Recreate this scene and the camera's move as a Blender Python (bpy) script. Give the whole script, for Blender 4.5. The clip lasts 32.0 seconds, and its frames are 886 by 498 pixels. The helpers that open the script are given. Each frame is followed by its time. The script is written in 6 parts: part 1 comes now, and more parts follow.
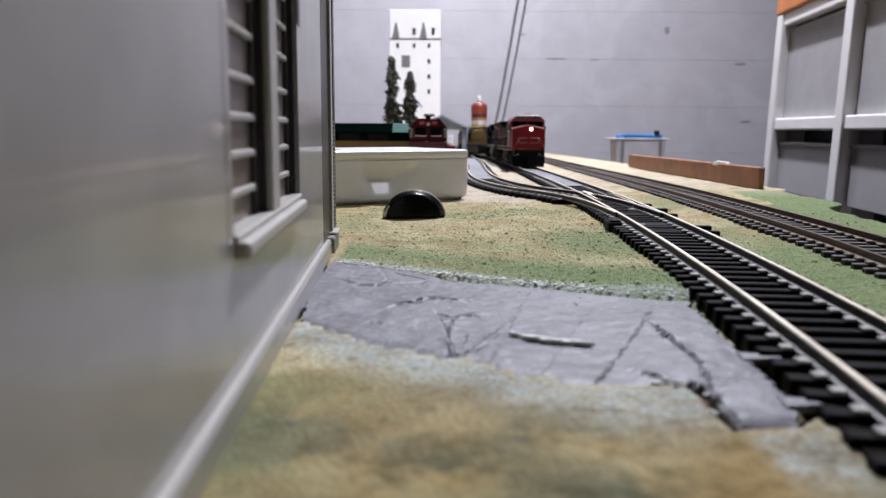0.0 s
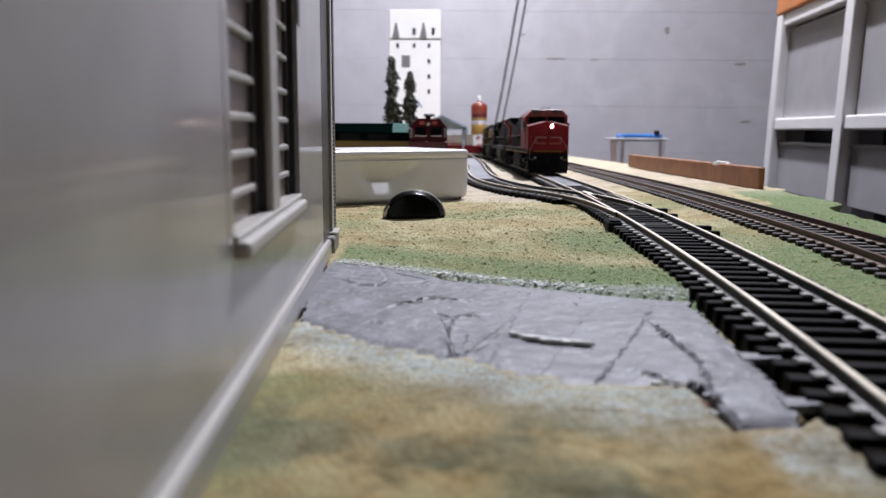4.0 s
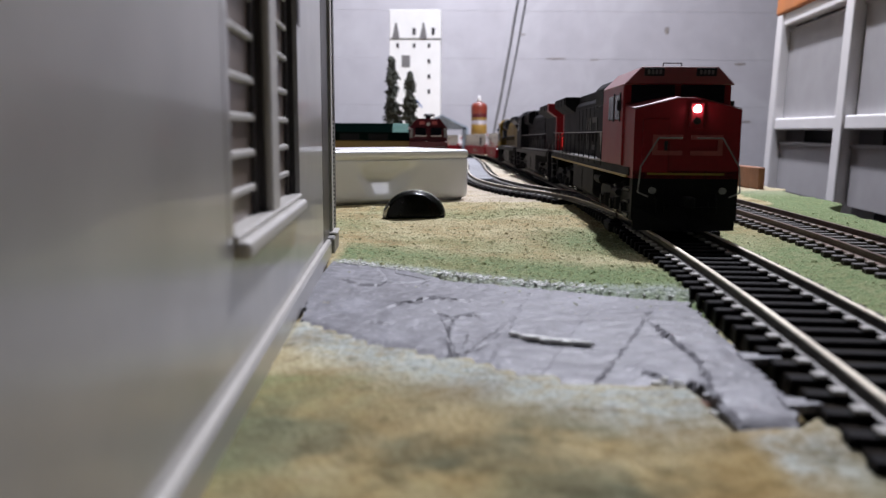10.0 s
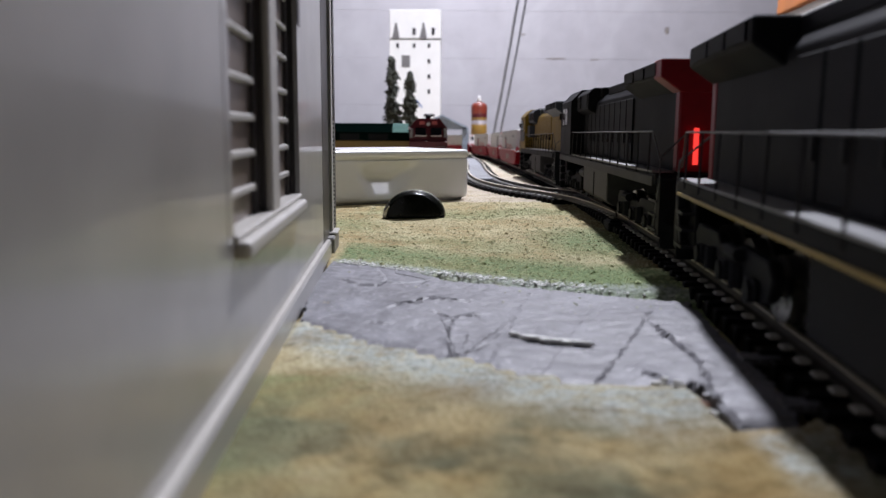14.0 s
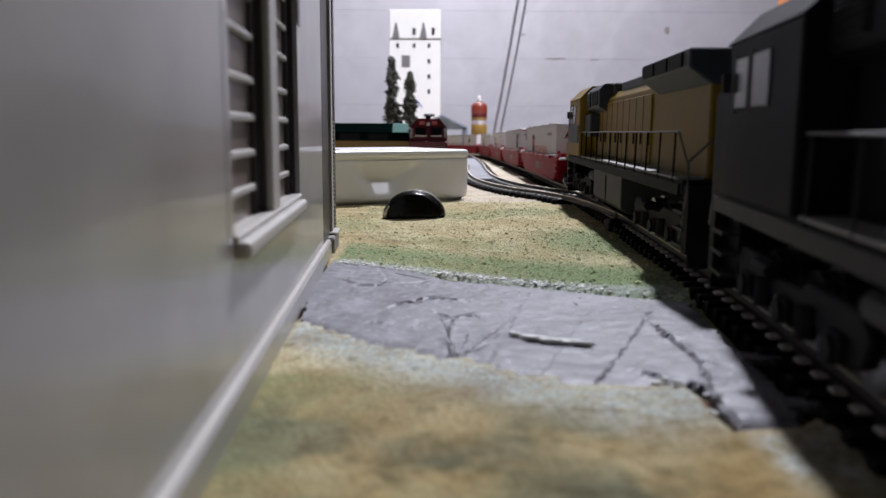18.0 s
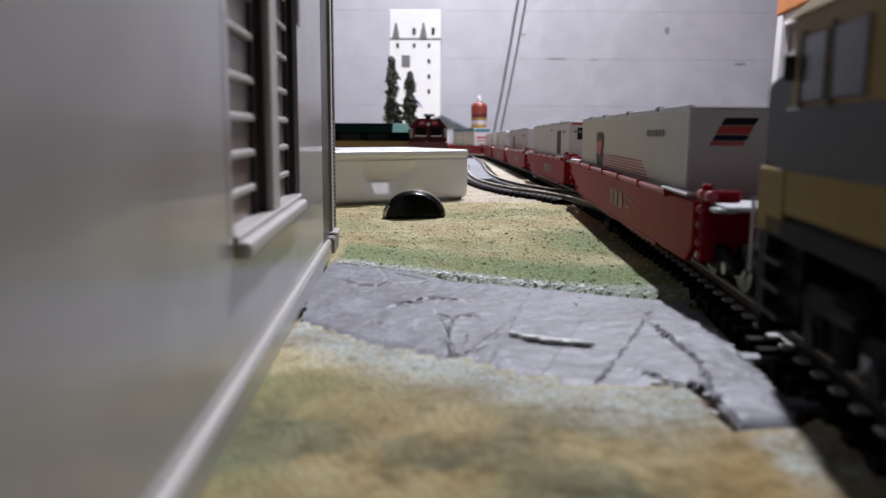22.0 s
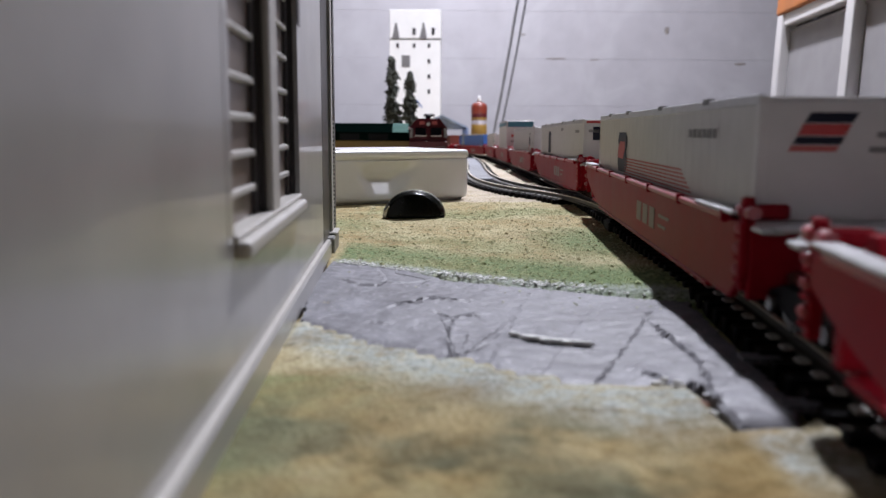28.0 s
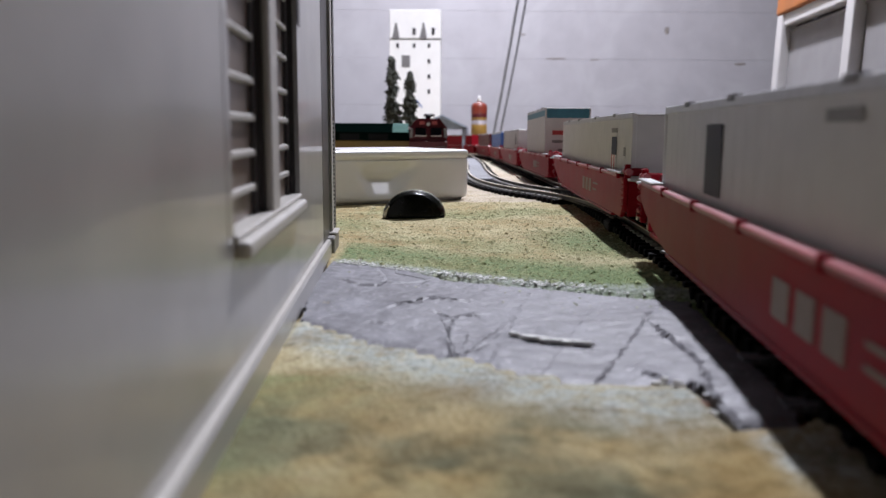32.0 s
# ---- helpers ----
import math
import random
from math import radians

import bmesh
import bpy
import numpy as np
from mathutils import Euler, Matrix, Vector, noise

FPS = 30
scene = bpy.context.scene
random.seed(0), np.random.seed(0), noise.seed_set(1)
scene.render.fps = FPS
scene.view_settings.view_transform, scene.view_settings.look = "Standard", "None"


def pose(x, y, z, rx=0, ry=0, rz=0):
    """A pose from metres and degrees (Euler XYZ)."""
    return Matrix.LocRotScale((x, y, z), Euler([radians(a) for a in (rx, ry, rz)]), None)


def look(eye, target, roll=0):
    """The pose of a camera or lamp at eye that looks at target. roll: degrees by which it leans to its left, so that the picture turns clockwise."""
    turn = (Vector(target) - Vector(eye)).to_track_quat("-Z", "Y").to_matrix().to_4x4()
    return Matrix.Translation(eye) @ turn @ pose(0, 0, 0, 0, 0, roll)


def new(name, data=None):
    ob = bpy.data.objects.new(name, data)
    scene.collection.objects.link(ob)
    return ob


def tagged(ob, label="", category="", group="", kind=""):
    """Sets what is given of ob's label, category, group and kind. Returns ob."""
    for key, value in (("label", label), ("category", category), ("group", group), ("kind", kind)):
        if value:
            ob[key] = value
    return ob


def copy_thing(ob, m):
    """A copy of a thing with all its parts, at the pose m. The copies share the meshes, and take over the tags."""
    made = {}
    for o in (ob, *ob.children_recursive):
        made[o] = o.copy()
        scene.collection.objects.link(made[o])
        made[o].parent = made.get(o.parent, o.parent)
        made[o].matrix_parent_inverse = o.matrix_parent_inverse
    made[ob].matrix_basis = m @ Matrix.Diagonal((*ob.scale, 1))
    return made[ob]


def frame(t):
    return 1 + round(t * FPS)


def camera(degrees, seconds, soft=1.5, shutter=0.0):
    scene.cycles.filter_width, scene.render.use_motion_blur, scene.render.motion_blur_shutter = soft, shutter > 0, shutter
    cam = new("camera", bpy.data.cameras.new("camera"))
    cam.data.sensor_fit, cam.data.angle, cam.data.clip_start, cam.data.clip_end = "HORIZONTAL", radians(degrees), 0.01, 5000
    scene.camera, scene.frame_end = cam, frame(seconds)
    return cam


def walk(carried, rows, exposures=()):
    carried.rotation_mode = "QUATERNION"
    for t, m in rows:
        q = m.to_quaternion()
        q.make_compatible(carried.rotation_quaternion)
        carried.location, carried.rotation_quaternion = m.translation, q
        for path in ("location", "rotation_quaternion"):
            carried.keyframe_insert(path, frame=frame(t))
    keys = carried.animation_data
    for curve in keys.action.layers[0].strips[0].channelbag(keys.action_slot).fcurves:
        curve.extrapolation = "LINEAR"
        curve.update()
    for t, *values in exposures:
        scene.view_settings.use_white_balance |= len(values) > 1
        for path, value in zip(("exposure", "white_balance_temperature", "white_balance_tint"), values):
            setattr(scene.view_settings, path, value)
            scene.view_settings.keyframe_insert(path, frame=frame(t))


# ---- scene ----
cam = camera(58.85, 32.0, soft=1.3, shutter=0.5)
EYE = Vector((0.0, 0.0, 0.0358))
VIEW = look(EYE, (0.0, 1.0, 0.0358 - math.tan(radians(8.63))), 0.4)
walk(cam, [(0.0, VIEW), (32.0, VIEW)])
# the phone lens is focused on the middle of the layout
cam.data.dof.use_dof = True
cam.data.dof.focus_distance = 0.29
cam.data.dof.aperture_fstop = 28.0
scene.view_settings.exposure = 0.0

# ---------------------------------------------------------------- light
world = bpy.data.worlds.new("room_air")
scene.world = world
world.use_nodes = True
world.node_tree.nodes["Background"].inputs[0].default_value = (0.5, 0.52, 0.6, 1)
world.node_tree.nodes["Background"].inputs[1].default_value = 0.002


def lamp(name, eye, target, size, watts, colour):
    data = bpy.data.lights.new(name, "AREA")
    data.shape, data.size, data.energy, data.color = "DISK", size, watts, colour
    ob = new(name, data)
    ob.matrix_world = look(eye, target)
    return ob


lamp("ceiling_lamp_light", (0.275, 1.20, 1.25), (0.18, 0.8, 0), 0.055, 45.0, (0.86, 0.87, 0.98))
# Fill with no known source, added to brighten the far wall.
lamp("second_lamp_light", (0.10, 2.35, 1.5), (0.25, 3.35, 0.0), 0.25, 46.0, (0.86, 0.87, 0.99))
# Added side fill for the box front and house wall, no known source.
lamp("side_lamp_light", (1.2, 0.45, 1.45), (0.0, 0.3, 0), 0.28, 4.2, (0.86, 0.87, 1.0))

# ---------------------------------------------------------------- materials


def mat(name, base, rough=0.6, metal=0.0, scale=300.0, vary=0.15, fine=0.0, bump=0.0, coat=0.0, second=None, patch=0.0, spec=0.5):
    """Base colour varied at two scales, with roughness that follows, and fine relief."""
    m = bpy.data.materials.new(name)
    m.use_nodes = True
    nt = m.node_tree
    p = nt.nodes["Principled BSDF"]
    tc = nt.nodes.new("ShaderNodeTexCoord")
    n1 = nt.nodes.new("ShaderNodeTexNoise")
    n1.inputs["Scale"].default_value, n1.inputs["Detail"].default_value = scale, 6
    n2 = nt.nodes.new("ShaderNodeTexNoise")
    n2.inputs["Scale"].default_value, n2.inputs["Detail"].default_value = scale * 0.13, 3
    for n in (n1, n2):
        nt.links.new(tc.outputs["Object"], n.inputs["Vector"])
    mixn = nt.nodes.new("ShaderNodeMath")
    mixn.operation = "MULTIPLY_ADD"
    mixn.inputs[1].default_value = 0.5
    nt.links.new(n1.outputs["Fac"], mixn.inputs[0])
    half = nt.nodes.new("ShaderNodeMath")
    half.operation = "MULTIPLY"
    half.inputs[1].default_value = 0.5
    nt.links.new(n2.outputs["Fac"], half.inputs[0])
    nt.links.new(half.outputs[0], mixn.inputs[2])
    ramp = nt.nodes.new("ShaderNodeValToRGB")
    ramp.color_ramp.elements[0].position, ramp.color_ramp.elements[1].position = 0.36, 0.64
    lo = tuple(c * (1 - vary) for c in base)
    hi = tuple(min(1, c * (1 + vary)) for c in base) if second is None else second
    ramp.color_ramp.elements[0].color = (*lo, 1)
    ramp.color_ramp.elements[1].color = (*hi, 1)
    nt.links.new(mixn.outputs[0], ramp.inputs[0])
    nt.links.new(ramp.outputs[0], p.inputs["Base Color"])
    p.inputs["Metallic"].default_value = metal
    p.inputs["Specular IOR Level"].default_value = spec
    rr = nt.nodes.new("ShaderNodeMapRange")
    rr.inputs[3].default_value, rr.inputs[4].default_value = max(0.02, rough - 0.08), min(1, rough + 0.08)
    nt.links.new(n2.outputs["Fac"], rr.inputs[0])
    nt.links.new(rr.outputs[0], p.inputs["Roughness"])
    if coat:
        p.inputs["Coat Weight"].default_value, p.inputs["Coat Roughness"].default_value = coat, 0.07
    if bump:
        b = nt.nodes.new("ShaderNodeBump")
        b.inputs["Strength"].default_value, b.inputs["Distance"].default_value = bump, 0.4 / scale
        nt.links.new(n1.outputs["Fac"], b.inputs["Height"])
        nt.links.new(b.outputs[0], p.inputs["Normal"])
    return m


def glow(name, colour, strength):
    m = bpy.data.materials.new(name)
    m.use_nodes = True
    p = m.node_tree.nodes["Principled BSDF"]
    p.inputs["Base Color"].default_value = (*colour, 1)
    p.inputs["Emission Color"].default_value = (*colour, 1)
    p.inputs["Emission Strength"].default_value = strength
    return m


RED = mat("red_paint", (0.20, 0.006, 0.013), 0.42, scale=500, vary=0.12, spec=0.3)
DARKRED = mat("maroon_paint", (0.085, 0.007, 0.014), 0.4, scale=500)
BLACK = mat("black_plastic", (0.007, 0.007, 0.009), 0.65, scale=700, vary=0.3, spec=0.12)
CHAR = mat("charcoal_paint", (0.007, 0.007, 0.010), 0.6, scale=500, vary=0.25, spec=0.08)
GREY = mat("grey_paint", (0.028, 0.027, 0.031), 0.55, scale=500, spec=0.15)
MIDGREY = mat("mid_grey_paint", (0.20, 0.195, 0.20), 0.5, scale=500, spec=0.25)
YELLOW = mat("yellow_paint", (0.19, 0.12, 0.014), 0.5, scale=500, vary=0.12, spec=0.18)
STRIPE = mat("yellow_stripe", (0.30, 0.20, 0.03), 0.5, scale=700)
SLATE = mat("slate_paint", (0.042, 0.048, 0.062), 0.5, scale=500, spec=0.2)
SILVER = mat("silver_paint", (0.45, 0.45, 0.46), 0.35, 0.4, scale=700)
HANDLE = mat("handrail_grey", (0.07, 0.07, 0.072), 0.4, 0.3, scale=700)
STEEL = mat("bare_steel", (0.30, 0.29, 0.28), 0.28, 0.9, scale=900)
WHITEP = mat("white_paint", (0.78, 0.77, 0.76), 0.4, scale=400, vary=0.05)
GLASS = mat("dark_glass", (0.006, 0.006, 0.009), 0.2, scale=300, spec=0.2)
GLOSSRED = mat("glossy_red_paint", (0.22, 0.007, 0.015), 0.50, scale=500, vary=0.1, coat=1.0, spec=1.0)
GLOSSRED.node_tree.nodes["Principled BSDF"].inputs["Coat Roughness"].default_value = 0.48
CHORD = mat("shiny_car_red", (0.30, 0.012, 0.022), 0.38, scale=600, vary=0.1, spec=1.0)
CARRED = mat("car_red_plastic", (0.25, 0.006, 0.015), 0.45, scale=600, vary=0.1, spec=0.08)
CONT = mat("container_white", (0.58, 0.56, 0.55), 0.42, scale=160, vary=0.06)
CONTW = mat("container_end_white", (0.64, 0.62, 0.62), 0.45, scale=160, vary=0.06)
NAVY = mat("navy_print", (0.012, 0.014, 0.028), 0.5, scale=500, spec=0.2)
PRINTRED = mat("red_print", (0.48, 0.05, 0.05), 0.5, scale=500)
NOSEPRINT = mat("dull_nose_print", (0.30, 0.06, 0.06), 0.55, scale=500)
PALERED = mat("faded_red_print", (0.50, 0.12, 0.11), 0.55, scale=500)
PALE = mat("pale_print", (0.24, 0.185, 0.17), 0.6, scale=700)
PRINTGREY = mat("grey_print", (0.25, 0.24, 0.24), 0.6, scale=700)
TEAL = mat("teal_paint", (0.05, 0.20, 0.28), 0.45, scale=400)
SKYBLUE = mat("blue_paint", (0.04, 0.14, 0.45), 0.45, scale=400)
WALKGREY = mat("walkway_grey", (0.24, 0.24, 0.245), 0.55, scale=500, spec=0.2)
TANKGREY = mat("tank_grey", (0.04, 0.039, 0.041), 0.55, scale=500, spec=0.2)
ORANGE = mat("orange_paint", (0.11, 0.020, 0.013), 0.45, scale=400)
TIE = mat("black_tie_plastic", (0.0035, 0.003, 0.0035), 0.6, scale=700, vary=0.35, bump=0.15, spec=0.05)
TIEBROWN = mat("brown_tie_plastic", (0.022, 0.013, 0.011), 0.6, scale=700, vary=0.35, bump=0.3)
RAIL = mat("nickel_rail", (0.56, 0.51, 0.42), 0.42, 0.55, scale=600, vary=0.15)
RAILSIDE = mat("dull_rail_side", (0.032, 0.026, 0.022), 0.5, 0.3, scale=600, vary=0.3)
BED = mat("dark_track_bed", (0.010, 0.009, 0.008), 0.95, scale=500, vary=0.5, second=(0.026, 0.021, 0.016), spec=0.03)
RAILRUST = mat("brown_rail", (0.10, 0.058, 0.04), 0.35, 0.6, scale=600, vary=0.3)
PLATE = mat("tie_plate_shine", (0.33, 0.315, 0.295), 0.5, 0.0, scale=600)
PLATEDULL = mat("dull_tie_plate", (0.20, 0.16, 0.13), 0.5, scale=600)
HOUSE = mat("grey_cream_styrene", (0.325, 0.315, 0.30), 0.30, scale=70, vary=0.17, coat=0.38, bump=0.01, spec=0.6)
HOUSE.node_tree.nodes["Principled BSDF"].inputs["Coat Roughness"].default_value = 0.09
HOUSETRIM = mat("pale_trim_styrene", (0.46, 0.44, 0.41), 0.4, scale=200, vary=0.06)
DARKTRIM_SHADE = mat("dark_corner_trim", (0.035, 0.03, 0.03), 0.4, scale=200)
POSTGREY = mat("corner_grey_styrene", (0.20, 0.19, 0.175), 0.5, scale=300, vary=0.3, bump=0.3)
PANE = mat("brown_window_card", (0.16, 0.125, 0.105), 0.35, scale=150, vary=0.2)
BOXW = mat("white_box_plastic", (0.80, 0.805, 0.825), 0.30, scale=60, vary=0.04, coat=1.0)
BOXW.node_tree.nodes["Principled BSDF"].inputs["Coat Roughness"].default_value = 0.34
CAPM = mat("dark_cap_lacquer", (0.004, 0.0045, 0.0035), 0.25, scale=300, spec=0.15)
CAPRIM = mat("cap_rim_metal", (0.30, 0.30, 0.22), 0.25, 0.8, scale=500)
WOOD = mat("stained_lumber", (0.34, 0.155, 0.085), 0.6, scale=60, vary=0.25, bump=0.2)
ORWOOD = mat("orange_lumber", (0.50, 0.17, 0.04), 0.55, scale=20, vary=0.2)
SHELFW = mat("white_shelf_paint", (0.68, 0.66, 0.66), 0.65, scale=20, vary=0.05)
PANELG = mat("grey_panel", (0.31, 0.30, 0.31), 0.7, scale=30, vary=0.08)
BARK = mat("model_bark", (0.05, 0.035, 0.025), 0.9, scale=400)
NEEDLE = mat("model_needles", (0.018, 0.022, 0.018), 0.9, scale=260, vary=0.6, second=(0.07, 0.075, 0.06))
ELEV = mat("elevator_white_card", (0.90, 0.90, 0.90), 0.6, scale=40, vary=0.03)
CABLE = mat("grey_cable", (0.16, 0.16, 0.17), 0.5, scale=100)
BLUELID = mat("blue_lid_plastic", (0.05, 0.20, 0.55), 0.4, scale=30)
CLEARBIN = mat("cloudy_bin_plastic", (0.42, 0.44, 0.47), 0.35, scale=30)
LAMPRED = glow("headlight_glow", (1.0, 0.86, 0.80), 60.0)
REDGLOW = glow("red_marker_glow", (1.0, 0.05, 0.04), 1.2)

# ---------------------------------------------------------------- mesh tools
MM = 0.001


def bx(bm, x0, x1, y0, y1, z0, z1, bev=0.0, seg=1):
    """A box in millimetres, with bevelled edges where asked."""
    r = bmesh.ops.create_cube(bm, size=1.0)
    m = Matrix.Translation(((x0 + x1) / 2 * MM, (y0 + y1) / 2 * MM, (z0 + z1) / 2 * MM)) @ Matrix.Diagonal((abs(x1 - x0) * MM, abs(y1 - y0) * MM, abs(z1 - z0) * MM, 1))
    bmesh.ops.transform(bm, matrix=m, verts=r["verts"])
    if bev:
        edges = list({e for v in r["verts"] for e in v.link_edges})
        bmesh.ops.bevel(bm, geom=edges, offset=bev * MM, segments=seg, affect="EDGES", profile=0.5)
    return bm


def box(x0, x1, y0, y1, z0, z1, bev=0.0, seg=1):
    return bx(bmesh.new(), x0, x1, y0, y1, z0, z1, bev, seg)


def rod(bm, a, b, r, seg=8, r2=None):
    """A straight round bar from a to b, in millimetres."""
    a, b = Vector(a) * MM, Vector(b) * MM
    q = (b - a).to_track_quat("Z", "Y").to_matrix().to_4x4()
    bmesh.ops.create_cone(bm, cap_ends=True, segments=seg, radius1=r * MM, radius2=(r if r2 is None else r2) * MM, depth=(b - a).length,
                          matrix=Matrix.Translation((a + b) / 2) @ q)
    return bm


def tube(pts, r, seg=6):
    bm = bmesh.new()
    for a, b in zip(pts, pts[1:]):
        rod(bm, a, b, r, seg)
    return bm


def prism(profile, axis, a, b, bev=0.0, bm=None):
    """A profile (list of pairs, mm) drawn out along an axis from a to b."""
    bm = bm or bmesh.new()

    def at(p, s):
        return {"x": (s, p[0], p[1]), "y": (p[0], s, p[1]), "z": (p[0], p[1], s)}[axis]
    lo = [bm.verts.new(Vector(at(p, a)) * MM) for p in profile]
    hi = [bm.verts.new(Vector(at(p, b)) * MM) for p in profile]
    n = len(profile)
    faces = [bm.faces.new(lo), bm.faces.new(hi[::-1])]
    faces += [bm.faces.new((lo[i], hi[i], hi[(i + 1) % n], lo[(i + 1) % n])) for i in range(n)]
    bmesh.ops.recalc_face_normals(bm, faces=faces)
    if bev:
        bmesh.ops.bevel(bm, geom=list({e for f in faces for e in f.edges}), offset=bev * MM, segments=1, affect="EDGES", profile=0.5)
    return bm


def hull(front, back, bm=None):
    """Two loops of points with equal count, joined to a solid (mm)."""
    bm = bm or bmesh.new()
    lo = [bm.verts.new(Vector(p) * MM) for p in front]
    hi = [bm.verts.new(Vector(p) * MM) for p in back]
    n = len(front)
    faces = [bm.faces.new(lo), bm.faces.new(hi[::-1])]
    faces += [bm.faces.new((lo[i], hi[i], hi[(i + 1) % n], lo[(i + 1) % n])) for i in range(n)]
    bmesh.ops.recalc_face_normals(bm, faces=faces)
    return bm


def mesh_of(name, bm, material, smooth=False):
    me = bpy.data.meshes.new(name)
    bm.to_mesh(me)
    bm.free()
    me.materials.append(material)
    if smooth:
        for f in me.polygons:
            f.use_smooth = True
    return me


def part(name, bm, material, parent, label="", smooth=False):
    me = bm if isinstance(bm, bpy.types.Mesh) else mesh_of(name, bm, material, smooth)
    ob = new(name, me)
    if parent is not None:
        ob.parent = parent
    if label:
        ob["label"] = label
    return ob


def thing(name, label, category, group="", kind="", m=None):
    ob = tagged(new(name), label, category, group, kind)
    ob.empty_display_size = 0.02
    if m is not None:
        ob.matrix_basis = m
    return ob


def solid(name, bm, material, label, category, group="", kind="", m=None, smooth=False):
    ob = tagged(new(name, mesh_of(name, bm, material, smooth)), label, category, group, kind)
    if m is not None:
        ob.matrix_basis = m
    return ob


# ---------------------------------------------------------------- the lie of the land and the tracks
def gz(y):
    """Height of the layout's surface: level near by, sinking gently towards the far end."""
    k = y - 0.37
    return -0.0135 * (k + math.sqrt(k * k + 0.01)) * 0.5 + 0.0009


RAILTOP = 0.0045
RAD, BEND = 0.50, 1.30
XEND = 0.084


def main_xy(s):
    """Point and heading of the main track at s metres beyond the camera's line."""
    if s > BEND:
        a = (s - BEND) / RAD
        if a > 3.2:
            e = s - BEND - 3.2 * RAD
            return XEND - RAD + RAD * math.cos(3.2) - math.sin(3.2) * e, BEND + RAD * math.sin(3.2) + math.cos(3.2) * e
        return XEND - RAD + RAD * math.cos(a), BEND + RAD * math.sin(a)
    d0, L, A = 0.0742, 0.2002, 0.0365
    if s > d0:
        return XEND - A * math.exp(-s / L), s
    return XEND - A * math.exp(-d0 / L) - A / L * math.exp(-d0 / L) * (d0 - s), s


def spline(points, n):
    """A smooth line through the given points of a plan."""
    out = []
    p = [points[0]] + list(points) + [points[-1]]
    for i in range(1, len(p) - 2):
        for k in range(n):
            t = k / n
            out.append(tuple(0.5 * ((2 * p[i][j]) + (p[i + 1][j] - p[i - 1][j]) * t + (2 * p[i - 1][j] - 5 * p[i][j] + 4 * p[i + 1][j] - p[i + 2][j]) * t * t
                                    + (3 * p[i][j] - p[i - 1][j] - 3 * p[i + 1][j] + p[i + 2][j]) * t ** 3) for j in (0, 1)))
    out.append(points[-1])
    return out


def resample(line, step):
    pts = [Vector(p) for p in line]
    out, carry = [], 0.0
    for a, b in zip(pts, pts[1:]):
        ln = (b - a).length
        d = carry
        while d < ln:
            out.append((a + (b - a) * (d / ln), math.atan2(b.y - a.y, b.x - a.x)))
            d += step
        carry = d - ln
    return out


MAIN = [main_xy(s) for s in np.arange(-0.35, 2.9, 0.01)]
SECOND = spline([(0.072, -0.25), (0.098, 0.0), (0.1192, 0.1935), (0.1240, 0.25), (0.1282, 0.34), (0.1340, 0.48), (0.1392, 0.66), (0.1440, 0.85), (0.1525, 1.1), (0.168, 1.6)], 24)
BRANCH = spline([(0.0752, 0.300), (0.0740, 0.345), (0.0690, 0.385), (0.0585, 0.4215), (0.0460, 0.455), (0.0360, 0.505), (0.0300, 0.585), (0.0305, 0.715), (0.0360, 0.90), (0.0395, 1.1), (0.0416, 1.5)], 24)


def rail_mesh(name, line, side, parent, material, step=0.01, prof=None):
    """One rail with foot, web and head, swept along a line."""
    prof = prof or [(-1.3, 2.0), (1.3, 2.0), (1.3, 2.4), (0.35, 2.7), (0.3, 3.7), (0.5, 3.85), (0.5, 4.38), (-0.5, 4.38), (-0.5, 3.85), (-0.3, 3.7), (-0.35, 2.7), (-1.3, 2.4)]
    pts = resample(line, step)
    bm, last = bmesh.new(), None
    for p, a in pts:
        nx, ny = math.sin(a), -math.cos(a)
        ring = [bm.verts.new((p.x + nx * (side * 8.7 + u) * MM, p.y + ny * (side * 8.7 + u) * MM, gz(p.y) + v * MM)) for u, v in prof]
        if last:
            for i in range(len(prof)):
                j = (i + 1) % len(prof)
                bm.faces.new((last[i], last[j], ring[j], ring[i]))
        else:
            bm.faces.new(ring)
        last = ring
    bm.faces.new(last)
    bmesh.ops.recalc_face_normals(bm, faces=bm.faces[:])
    return part(name, bm, material, parent)


TIEMESH = {}


def tie_mesh(material):
    if material.name not in TIEMESH:
        bm = box(-15, 15, -1.35, 1.35, -1.2, 2.0, 0.25)
        TIEMESH[material.name] = mesh_of("tie", bm, material)
        bm = box(-0.95, 0.95, -1.25, 1.25, 0, 0.65, 0.2)
        TIEMESH[material.name + "p"] = mesh_of("tie_plate", bm, PLATE if material == TIE else PLATEDULL)
    return TIEMESH[material.name], TIEMESH[material.name + "p"]


